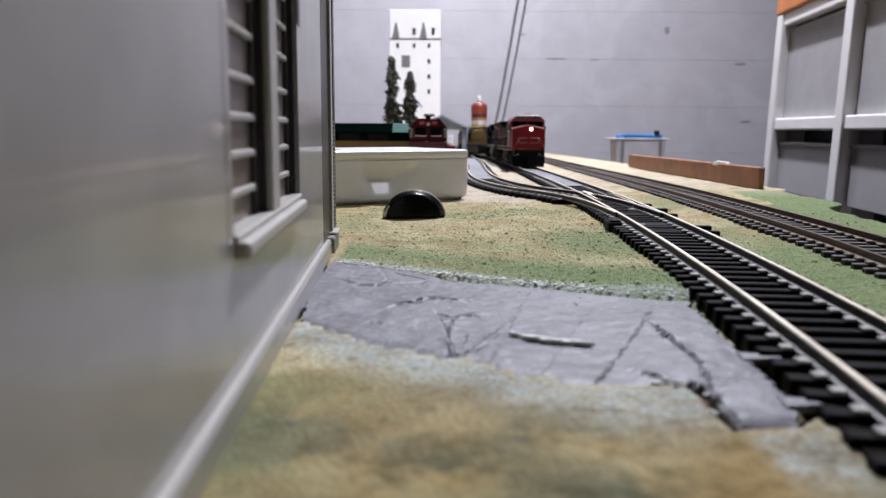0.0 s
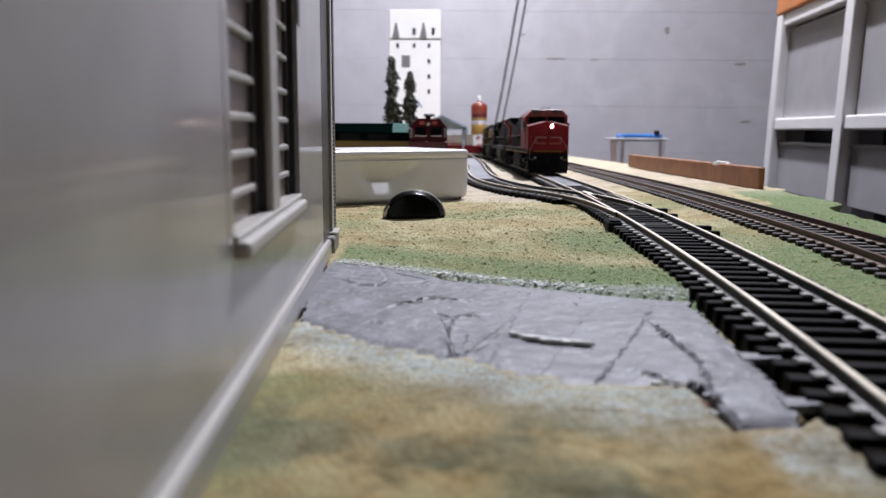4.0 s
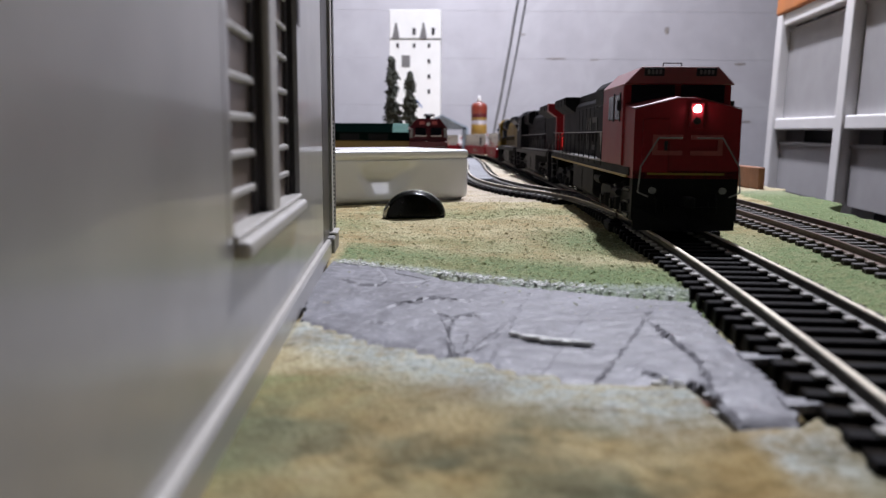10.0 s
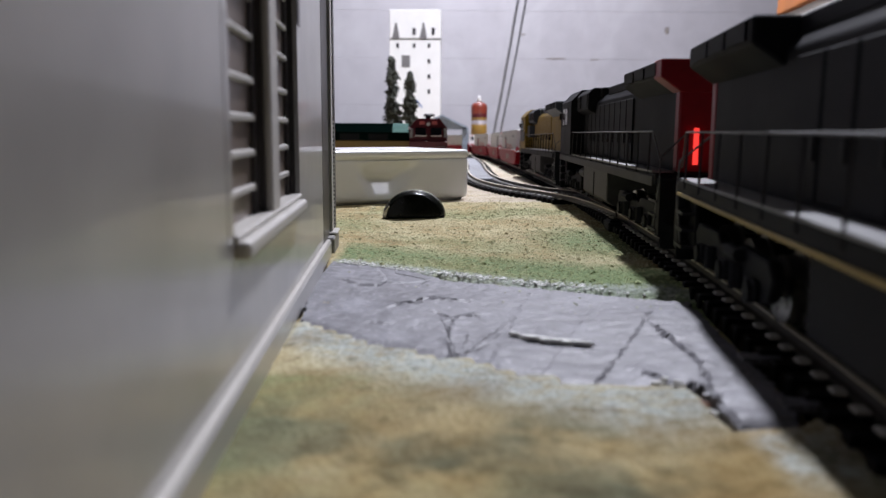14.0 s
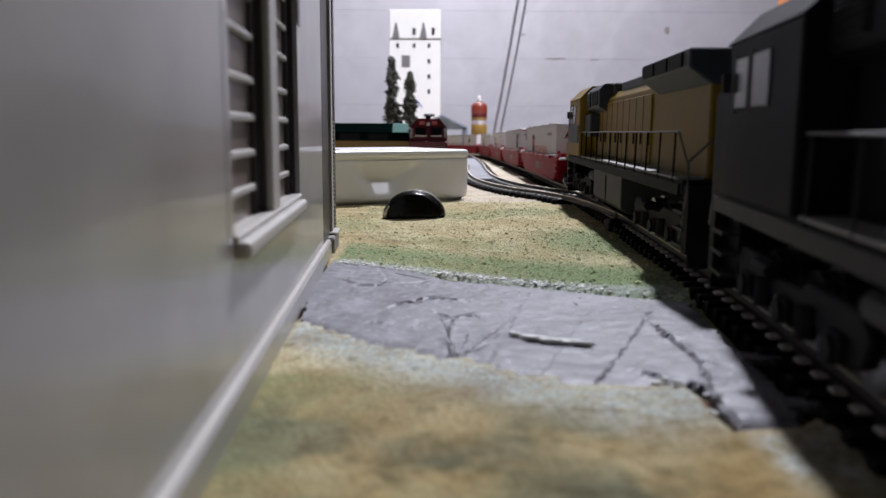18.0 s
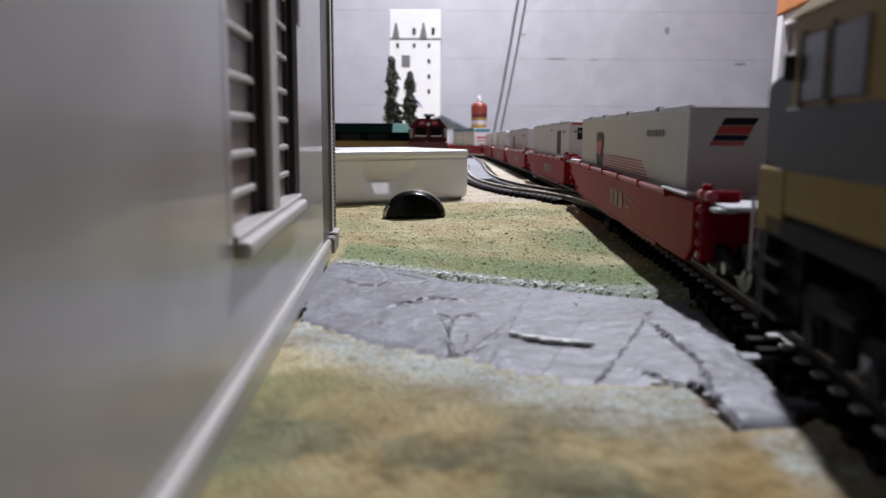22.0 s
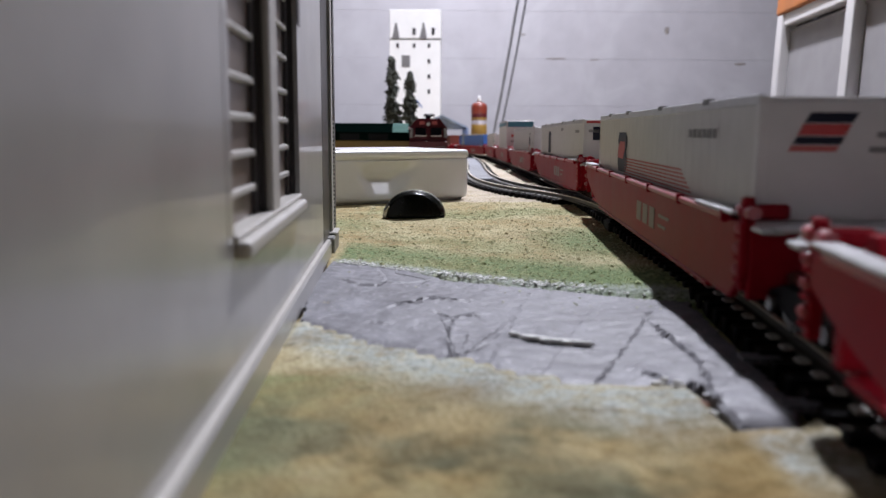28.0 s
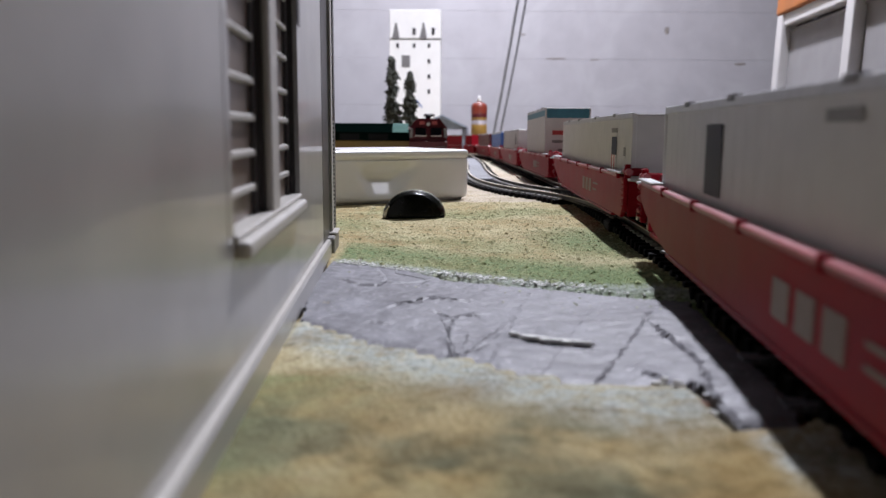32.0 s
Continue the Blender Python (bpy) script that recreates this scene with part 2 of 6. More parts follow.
def track(name, line, label, tie_material, rail_material, near, pitch=0.0069, skip=-9.0):
    ob = thing(name, label, "railway track", kind="structure")
    for side in (-1, 1):
        rail = rail_mesh("rail", line, side, ob, RAILSIDE if rail_material is RAIL else rail_material)
        rail_mesh("rail_head", line, side, rail, rail_material, 0.01, [(-0.56, 4.1), (0.56, 4.1), (0.56, 4.42), (0.44, 4.5), (-0.44, 4.5), (-0.56, 4.42)])
    # Near-black strip under the ties, along the near stretch only.
    if rail_material is RAIL and line[0][1] < 0.2:
        bed, last = bmesh.new(), None
        for p, a in resample([q for q in line if q[1] < 0.30], 0.01):
            nx, ny = math.sin(a), -math.cos(a)
            ring = [bed.verts.new((p.x + nx * u * MM, p.y + ny * u * MM, gz(p.y) + v * MM)) for u, v in ((-15, -2.0), (-14, 1.2), (14, 1.2), (15, -2.0))]
            if last:
                for i in range(3):
                    bed.faces.new((last[i], last[i + 1], ring[i + 1], ring[i]))
            last = ring
        part("track_bed", bed, BED, ob, "near-black bed strip between the ties")
    tie, plate = tie_mesh(tie_material)
    rest = bmesh.new()
    rng = random.Random(3)
    for p, a in resample(line, pitch):
        if p.y < skip:
            continue
        m = Matrix.Translation((p.x, p.y, gz(p.y) + 0.0001)) @ Matrix.Rotation(a - math.pi / 2 + rng.uniform(-0.02, 0.02), 4, "Z")
        if near[0] < p.y < near[1]:
            t = part("tie", tie, tie_material, ob)
            t.matrix_basis = m
            for sx in (-1, 1):
                for off in (-2.15, 2.15):
                    q = part("tie_plate", plate, PLATE, t)
                    q.matrix_basis = pose((sx * 8.7 + off) * MM, 0, 2.0 * MM)
        else:
            r = bmesh.ops.create_cube(rest, size=1.0)
            bmesh.ops.transform(rest, matrix=m @ Matrix.Translation((0, 0, 0.001)) @ Matrix.Diagonal((0.03, 0.0027, 0.002, 1)), verts=r["verts"])
    tagged(part("tie_run", rest, tie_material, ob), kind="stuff")
    return ob

# ---------------------------------------------------------------- layout surface
EDGE = spline([(0.17, -0.8), (0.168, 0.0), (0.1755, 0.30), (0.180, 0.352), (0.187, 0.378), (0.2045, 0.402), (0.208, 0.45), (0.216, 0.50), (0.226, 0.53), (0.236, 0.76), (0.252, 1.02), (0.262, 1.5), (0.27, 2.4)], 12)


def edge_x(y):
    for (ax, ay), (b_x, by) in zip(EDGE, EDGE[1:]):
        if ay <= y <= by:
            return ax + (b_x - ax) * (y - ay) / max(1e-9, by - ay)
    return EDGE[-1][0]


SLAB = [(-31, 213), (-22, 206), (-12, 200), (2, 183), (15, 178), (27, 172.5), (41, 166), (51.8, 162.5), (48.6, 138), (47.0, 119), (46.0, 108), (45.0, 97), (42.4, 87.4),
        (34.4, 86.2), (35.5, 104), (21.5, 103.5), (9.7, 110.7), (-7.6, 124), (-18, 132.6), (-27, 143), (-30, 175)]


def slab_front(x):
    """How near the slab's front edge comes at a given x (metres)."""
    pts = [(-0.027, 0.143), (-0.018, 0.1326), (-0.0076, 0.124), (0.010, 0.1107), (0.022, 0.1035), (0.0346, 0.1038), (0.0350, 0.0864), (0.044, 0.0872)]
    if x <= pts[0][0]:
        return pts[0][1]
    for (a, b), (c, d) in zip(pts, pts[1:]):
        if a <= x <= c:
            return b + (d - b) * (x - a) / (c - a)
    return 0.09


def slab_back(x):
    return 0.200 - 0.62 * (x + 0.012) + 2.0 * (x + 0.012) ** 2


def smooth(a, b, v):
    t = min(1, max(0, (v - a) / (b - a)))
    return t * t * (3 - 2 * t)


def ground_material():
    m = bpy.data.materials.new("scatter_grass")
    m.use_nodes = True
    nt = m.node_tree
    p = nt.nodes["Principled BSDF"]
    p.inputs["Roughness"].default_value = 0.95
    p.inputs["Specular IOR Level"].default_value = 0.15
    tc = nt.nodes.new("ShaderNodeTexCoord")

    def noise_node(scale, detail=4):
        n = nt.nodes.new("ShaderNodeTexNoise")
        n.inputs["Scale"].default_value, n.inputs["Detail"].default_value = scale, detail
        nt.links.new(tc.outputs["Object"], n.inputs["Vector"])
        return n

    def mix(fac, a, b):
        n = nt.nodes.new("ShaderNodeMixRGB")
        for k, v in ((0, fac), (1, a), (2, b)):
            if isinstance(v, tuple):
                n.inputs[k].default_value = (*v, 1)
            elif isinstance(v, float):
                n.inputs[k].default_value = v
            else:
                nt.links.new(v, n.inputs[k])
        return n.outputs[0]

    def ramp(src, a, b):
        n = nt.nodes.new("ShaderNodeMapRange")
        n.inputs[1].default_value, n.inputs[2].default_value = a, b
        nt.links.new(src, n.inputs[0])
        return n.outputs[0]

    att = nt.nodes.new("ShaderNodeVertexColor")
    att.layer_name = "cover"
    sep = nt.nodes.new("ShaderNodeSeparateColor")
    nt.links.new(att.outputs[0], sep.inputs[0])
    grain = ramp(noise_node(1500, 2).outputs[0], 0.35, 0.65)
    mid = ramp(noise_node(420, 4).outputs[0], 0.36, 0.64)
    wide = ramp(noise_node(38, 3).outputs[0], 0.40, 0.62)
    tan = mix(grain, (0.36, 0.31, 0.17), (0.56, 0.50, 0.32))
    ochre = mix(grain, (0.28, 0.215, 0.10), (0.42, 0.335, 0.18))
    green = mix(grain, (0.09, 0.135, 0.055), (0.22, 0.28, 0.135))
    dry = mix(wide, tan, ochre)
    add = nt.nodes.new("ShaderNodeMath")
    add.operation = "MULTIPLY_ADD"
    add.inputs[1].default_value = 0.30
    nt.links.new(mid, add.inputs[0])
    sub = nt.nodes.new("ShaderNodeMath")
    sub.operation = "MULTIPLY_ADD"
    sub.inputs[1].default_value, sub.inputs[2].default_value = 1.3, -0.25
    nt.links.new(sep.outputs[0], sub.inputs[0])
    nt.links.new(sub.outputs[0], add.inputs[2])
    gfac = ramp(add.outputs[0], 0.15, 1.0)
    col = mix(gfac, dry, green)
    pale = mix(grain, (0.25, 0.28, 0.25), (0.52, 0.55, 0.53))
    pf = nt.nodes.new("ShaderNodeMath")
    pf.operation = "MULTIPLY"
    nt.links.new(sep.outputs[1], pf.inputs[0])
    nt.links.new(ramp(mid, -0.8, 0.7), pf.inputs[1])
    col = mix(pf.outputs[0], col, pale)
    board = mix(mid, (0.43, 0.37, 0.30), (0.55, 0.49, 0.42))
    col = mix(sep.outputs[2], col, board)
    inv = nt.nodes.new("ShaderNodeMath")
    inv.operation = "SUBTRACT"
    inv.inputs[0].default_value = 1.0
    nt.links.new(gfac, inv.inputs[1])

    def dry_only(node):
        m2 = nt.nodes.new("ShaderNodeMath")
        m2.operation = "MULTIPLY"
        nt.links.new(node.outputs[0], m2.inputs[0])
        nt.links.new(inv.outputs[0], m2.inputs[1])
        return m2
    pits = ramp(noise_node(330, 2).outputs[0], 0.64, 0.72)
    col = mix(pits, col, mix(0.45, col, (0.03, 0.03, 0.012)))
    # brown soil plus painted light falloff, where the alpha of the cover says so
    shaded_soil = mix(ramp(noise_node(52, 5).outputs[0], 0.43, 0.57), mix(mid, (0.08, 0.08, 0.045), (0.155, 0.15, 0.09)), mix(mid, (0.21, 0.15, 0.06), (0.33, 0.25, 0.115)))
    sf = nt.nodes.new("ShaderNodeMath")
    sf.operation = "MULTIPLY"
    nt.links.new(att.outputs["Alpha"], sf.inputs[0])
    patchy = ramp(noise_node(60, 4).outputs[0], 0.2, 0.55)
    nt.links.new(patchy, sf.inputs[1])
    inp = nt.nodes.new("ShaderNodeMath")
    inp.operation = "MULTIPLY_ADD"
    inp.inputs[1].default_value, inp.inputs[2].default_value = -0.85, 1.0
    nt.links.new(pf.outputs[0], inp.inputs[0])
    sf2 = nt.nodes.new("ShaderNodeMath")
    sf2.operation = "MULTIPLY"
    nt.links.new(sf.outputs[0], sf2.inputs[0])
    nt.links.new(inp.outputs[0], sf2.inputs[1])
    col = mix(sf2.outputs[0], col, shaded_soil)
    # brown and dark earth showing through in patches
    earth = ramp(noise_node(75, 5).outputs[0], 0.47, 0.66)
    ef = nt.nodes.new("ShaderNodeMath")
    ef.operation = "MULTIPLY"
    ef.inputs[1].default_value = 0.35
    nt.links.new(earth, ef.inputs[0])
    ef = dry_only(ef)
    col = mix(ef.outputs[0], col, (0.13, 0.09, 0.035))
    rust = ramp(noise_node(46, 4).outputs[0], 0.50, 0.66)
    rf = nt.nodes.new("ShaderNodeMath")
    rf.operation = "MULTIPLY"
    rf.inputs[1].default_value = 0.18
    nt.links.new(rust, rf.inputs[0])
    rf = dry_only(rf)
    col = mix(rf.outputs[0], col, (0.36, 0.22, 0.07))
    nt.links.new(col, p.inputs["Base Color"])
    b = nt.nodes.new("ShaderNodeBump")
    b.inputs["Strength"].default_value, b.inputs["Distance"].default_value = 0.9, 0.0006
    nt.links.new(noise_node(1100, 3).outputs[0], b.inputs["Height"])
    nt.links.new(b.outputs[0], p.inputs["Normal"])
    return m


GROUND = ground_material()


def grain_material():
    """Foam turf: each grain its own tone, from dark olive to pale straw."""
    m = bpy.data.materials.new("turf_grain")
    m.use_nodes = True
    nt = m.node_tree
    p = nt.nodes["Principled BSDF"]
    p.inputs["Roughness"].default_value, p.inputs["Specular IOR Level"].default_value = 0.95, 0.1
    att = nt.nodes.new("ShaderNodeVertexColor")
    att.layer_name = "cover"
    sep = nt.nodes.new("ShaderNodeSeparateColor")
    nt.links.new(att.outputs[0], sep.inputs[0])
    geo = nt.nodes.new("ShaderNodeNewGeometry")
    ramps = []
    for stops in (((0.0, (0.24, 0.20, 0.11)), (0.05, (0.44, 0.38, 0.22)), (1.0, (0.82, 0.76, 0.52))), ((0.0, (0.08, 0.11, 0.045)), (0.07, (0.16, 0.21, 0.09)), (1.0, (0.42, 0.48, 0.27)))):
        r = nt.nodes.new("ShaderNodeValToRGB")
        r.color_ramp.elements[0].position, r.color_ramp.elements[0].color = stops[0][0], (*stops[0][1], 1)
        r.color_ramp.elements[1].position, r.color_ramp.elements[1].color = stops[2][0], (*stops[2][1], 1)
        e = r.color_ramp.elements.new(stops[1][0])
        e.color = (*stops[1][1], 1)
        nt.links.new(geo.outputs["Random Per Island"], r.inputs[0])
        ramps.append(r)
    mx = nt.nodes.new("ShaderNodeMixRGB")
    nt.links.new(sep.outputs[0], mx.inputs[0])
    nt.links.new(ramps[0].outputs[0], mx.inputs[1])
    nt.links.new(ramps[1].outputs[0], mx.inputs[2])
    nt.links.new(mx.outputs[0], p.inputs["Base Color"])
    return m


GRAINM = grain_material()


def cover(x, y):
    """Share of green, of pale dried glue, and of bare tan board at a place."""
    n = noise.noise(Vector((x * 22, y * 22, 0.3)))
    g = 0.12 + 0.40 * smooth(0.0, 0.5, n)
    d = y - slab_back(x)
    if -0.03 < x < 0.07:
        g = max(g, smooth(0.050, 0.018, d) * smooth(-0.06, 0.0, d) * (0.9 + 0.4 * n))
    g = max(g, 0.75 * smooth(0.03, 0.0, abs(math.hypot(x - 0.052, (y - 0.25) * 0.6)) - 0.008))
    if x > 0.085 and y < 0.34:
        g = max(g, 0.8 * smooth(0.34, 0.22, y + 0.06 * n))
    if x > edge_x(y) - 0.035 and y < 0.5:
        g = max(g, 0.85)
    if y < 0.11:
        g = max(g * 0.8, 0.75 * smooth(0.005, -0.03, x + 0.012 * n))
    if 0.75 < y < 1.15 and 0.05 < x < 0.085:
        g = max(g, 0.8 * smooth(0.02, 0.008, abs(x - 0.066)))
    f = slab_front(x) - y
    pale = smooth(-0.006, 0.001, f) * smooth(0.022, 0.006, f + 0.007 * n) * (0.4 + 0.6 * smooth(0.050, 0.040, x)) if -0.028 < x < 0.055 else 0
    if -0.03 < x < 0.056:
        pale = max(pale, 0.8 * smooth(0.007, 0.002, abs(d)))
    board = smooth(0.393, 0.397, y - 0.1 * (x - 0.013)) * smooth(0.075, 0.06, x) * smooth(-0.1, -0.05, x) * 0.8
    if y > 0.42:
        board = max(board, 0.6 * smooth(0.42, 0.6, y))
    # Near strip: soil tone and the dimmer foreground light, both as colour.
    shaded_soil = smooth(0.135, 0.075, y + 0.012 * n)
    return min(1, max(0, g)), min(1, max(0, pale)), min(1, board), shaded_soil


SECOND_Y, SECOND_X = [q[1] for q in SECOND], [q[0] for q in SECOND]
BRANCH_Y, BRANCH_X = [q[1] for q in BRANCH], [q[0] for q in BRANCH]


def land(x, y):
    """Height of the scenery: the layout's fall, its unevenness, and banks beside both tracks."""
    h = gz(y) + 0.0004 * noise.noise(Vector((x * 160, y * 160, 1))) + 0.0004 * noise.noise(Vector((x * 40, y * 40, 4)))
    if y > 0.1:
        h += 0.0010 * smooth(0.024, 0.015, abs(x - np.interp(y, SECOND_Y, SECOND_X)))
    if y < 0.24:
        beside = main_xy(y)[0] - x
        h += 0.0011 * smooth(0.034, 0.017, beside) * smooth(0.24, 0.17, y) * smooth(0.008, 0.0145, beside)
    return h


def build_ground():
    ys = list(np.arange(-0.8, 0.04, 0.06)) + list(np.arange(0.04, 0.46, 0.003)) + list(np.arange(0.46, 1.0, 0.012)) + list(np.arange(1.0, 2.41, 0.07))
    us = list(np.arange(-1.45, -0.12, 0.07)) + list(np.arange(-0.12, -0.04, 0.008))
    verts, cols, faces, rows = [], [], [], []
    for y in ys:
        row = []
        ex = edge_x(y)
        xs = us + list(np.linspace(-0.04, ex, 72))
        for i, x in enumerate(xs):
            if i == len(xs) - 1:
                x += 0.004 * noise.noise(Vector((0, y * 60, 7)))
            row.append(len(verts))
            sunk = 0.0022 if -0.034 < x < 0.054 and slab_front(x) + 0.003 < y < slab_back(x) - 0.003 else 0.0
            verts.append((x, y, land(x, y) - 0.0002 - sunk))
            cols.append(cover(x, y))
        rows.append(row)
    for a, b in zip(rows, rows[1:]):
        for i in range(len(a) - 1):
            faces.append((a[i], a[i + 1], b[i + 1], b[i]))
    rim = [r[-1] for r in rows]
    base = []
    for i in rim:
        x, y, z = verts[i]
        base.append(len(verts))
        verts.append((x - 0.004, y, z - 0.02))
        cols.append((0.5, 0, 0, 0))
    for k in range(len(rim) - 1):
        faces.append((rim[k], base[k], base[k + 1], rim[k + 1]))
    me = bpy.data.meshes.new("ground")
    me.from_pydata(verts, [], faces)
    layer = me.color_attributes.new("cover", "FLOAT_COLOR", "POINT")
    layer.data.foreach_set("color", np.array(cols, dtype=np.float32).ravel())
    me.materials.append(GROUND)
    for f in me.polygons:
        f.use_smooth = True
    tagged(new("ground", me), "layout surface of tan and green scatter grass", "ground", kind="structure")
    # loose grains of turf on the surface near the camera
    rng = np.random.RandomState(5)
    gv, gf, gc = [], [], []
    count = 0
    while count < 110000:
        y = 0.15 + 0.31 * rng.rand() ** 1.15
        x = -0.045 + rng.rand() * 0.125 if rng.rand() < 0.68 else rng.rand() * edge_x(y)
        if -0.034 < x < 0.054 and slab_front(x) < y < slab_back(x) + 0.0006 and rng.rand() < 0.995:
            continue
        mx = main_xy(y)[0]
        if abs(x - mx) < 0.0135 or (y > 0.385 and abs(x - np.interp(y, BRANCH_Y, BRANCH_X)) < 0.0150) or abs(x - np.interp(y, SECOND_Y, SECOND_X)) < 0.0145:
            continue
        c = cover(x, y)
        if c[2] > 0.4 and rng.rand() < 0.85:
            continue
        clod = rng.rand() < 0.004
        r = 0.00055 + 0.0004 * rng.rand() if clod else 0.00012 + 0.00031 * rng.rand() ** 2.6
        k = len(gv)
        z = land(x, y) - 0.0003
        a = rng.rand() * 6.28
        tall = 0.7 if clod else 0.22 + 0.55 * rng.rand()
        for j in range(4):
            q = r * (0.75 + 0.5 * rng.rand())
            gv.append((x + q * math.cos(a + j * 1.571), y + q * math.sin(a + j * 1.571), z + r * 0.25 * rng.rand()))
        for j in range(2):
            gv.append((x + r * 0.55 * math.cos(a + 0.8 + j * 3.14), y + r * 0.55 * math.sin(a + 0.8 + j * 3.14), z + r * tall * (0.85 + 0.3 * rng.rand())))
        gf += [(k, k + 1, k + 4), (k + 1, k + 2, k + 4), (k + 2, k + 5, k + 4), (k + 2, k + 3, k + 5), (k + 3, k, k + 5), (k, k + 4, k + 5)]
        c = (min(1, c[0] + 0.25 * (rng.rand() - 0.5)), c[1], c[2], 0)
        gc += [c] * 6
        count += 1
    me = bpy.data.meshes.new("turf_grains")
    me.from_pydata(gv, [], gf)
    layer = me.color_attributes.new("cover", "FLOAT_COLOR", "POINT")
    layer.data.foreach_set("color", np.array([(max(0, c[0]), c[1], c[2], 1.0) for c in gc], dtype=np.float32).ravel())
    me.materials.append(GRAINM)
    tagged(new("turf_grains", me), "loose tan and green foam turf grains on the layout", "turf", kind="stuff")


build_ground()
solid("layout_table", box(-1450, 160, -800, 2400, -60, -34, 2), WOOD, "thick wooden benchwork under the layout", "table", kind="structure")

def slab_material():
    """Scuffed grey paint: broad stains, streaks along the pull of the brush, hairline crazing."""
    m = mat("grey_road_paint", (0.095, 0.091, 0.109), 0.55, scale=260, vary=0.25, bump=0.35, second=(0.142, 0.140, 0.160))
    nt = m.node_tree
    p = nt.nodes["Principled BSDF"]
    base = p.inputs["Base Color"].links[0].from_socket
    tc = [n for n in nt.nodes if n.type == "TEX_COORD"][0]

    def layer(base, node, out, lo, hi, colour, amount):
        mr = nt.nodes.new("ShaderNodeMapRange")
        mr.inputs[1].default_value, mr.inputs[2].default_value = lo, hi
        mr.inputs[4].default_value = amount
        nt.links.new(node.outputs[out], mr.inputs[0])
        mx = nt.nodes.new("ShaderNodeMixRGB")
        mx.inputs[2].default_value = (*colour, 1)
        nt.links.new(mr.outputs[0], mx.inputs[0])
        nt.links.new(base, mx.inputs[1])
        return mx.outputs[0]

    def noise_tex(scale, detail, squash):
        mp = nt.nodes.new("ShaderNodeMapping")
        mp.inputs["Scale"].default_value = squash
        mp.inputs["Rotation"].default_value = (0, 0, 0.35)
        nt.links.new(tc.outputs["Object"], mp.inputs["Vector"])
        n = nt.nodes.new("ShaderNodeTexNoise")
        n.inputs["Scale"].default_value, n.inputs["Detail"].default_value = scale, detail
        nt.links.new(mp.outputs[0], n.inputs["Vector"])
        return n
    base = layer(base, noise_tex(60, 5, (1, 1, 1)), "Fac", 0.52, 0.72, (0.23, 0.23, 0.262), 0.55)
    base = layer(base, noise_tex(90, 6, (3.0, 0.5, 1)), "Fac", 0.56, 0.74, (0.085, 0.08, 0.095), 0.7)
    base = layer(base, noise_tex(900, 2, (1, 1, 1)), "Fac", 0.62, 0.72, (0.40, 0.40, 0.42), 0.5)
    warp = noise_tex(120, 3, (1, 1, 1))
    vo = nt.nodes.new("ShaderNodeTexVoronoi")
    vo.feature = "DISTANCE_TO_EDGE"
    vo.inputs["Scale"].default_value = 62
    ad = nt.nodes.new("ShaderNodeVectorMath")
    ad.operation = "MULTIPLY_ADD"
    ad.inputs[1].default_value = (0.012, 0.012, 0.0)
    nt.links.new(warp.outputs["Color"], ad.inputs[0])
    nt.links.new(tc.outputs["Object"], ad.inputs[2])
    nt.links.new(ad.outputs[0], vo.inputs["Vector"])
    base = layer(base, vo, "Distance", 0.018, 0.004, (0.05, 0.048, 0.055), 0.5)
    nt.links.new(base, p.inputs["Base Color"])
    return m


SLABM = slab_material()
SLABD = mat("dark_crack", (0.05, 0.05, 0.055), 0.9, scale=300)
SLABW = mat("torn_white_edge", (0.66, 0.66, 0.64), 0.7, scale=500)


CREASES = [[(-23, 182), (-18.6, 176.7), (-14.7, 176.8), (-13.4, 183), (-16, 195)], [(-13.3, 181.7), (-8.4, 180.5), (-4.2, 183.4)], [(-9.5, 155), (-4, 162.4), (5, 160.5)],
           [(-1.5, 150.4), (1.8, 144.8), (0.7, 129.4), (1.5, 120)], [(1.8, 144.8), (7.3, 149)], [(1.3, 117), (7.3, 127.7), (11, 137.4)], [(12.5, 132.7), (17, 128.7), (23.8, 126)],
           [(22.6, 109), (29.8, 124.8), (40, 147.8)], [(38.3, 130.4), (38.7, 115.6), (36.4, 101.4), (35.2, 89.3)], [(29.8, 111.7), (31.8, 107), (35.7, 104)], [(20, 173.5), (12.7, 141.6), (7.4, 116.4)],
           [(28.8, 151), (14.7, 111)], [(-14, 143), (-10.2, 141.4)], [(23.5, 104), (28.5, 103.6)]]

CRACKS = [[(-0.2, 145.1), (1.5, 129.7), (1.9, 119.3)], [(1.9, 119.3), (3.5, 120.3), (7.2, 129.8), (11.1, 140.0)], [(0.3, 144.2), (6.0, 150.1), (7.4, 144.4)], [(5.4, 122.7), (8.1, 128.0)], [(3.1, 122.6), (4.9, 135.7)], [(-11.9, 192.7), (-3.1, 183.8), (-6.3, 176.6)], [(-5.7, 160.4), (-2.1, 164.0), (4.0, 160.7)], [(-9.7, 156.4), (-3.3, 159.3)], [(38.0, 130.6), (39.3, 123.5), (39.2, 118.6)], [(20.3, 104.3), (26.4, 103.2)], [(28.9, 108.3), (35.7, 105.1)], [(35.6, 96.6), (35.8, 89.3), (40.0, 90.1)], [(41.2, 150.2), (30.4, 125.7), (22.6, 108.1)]]


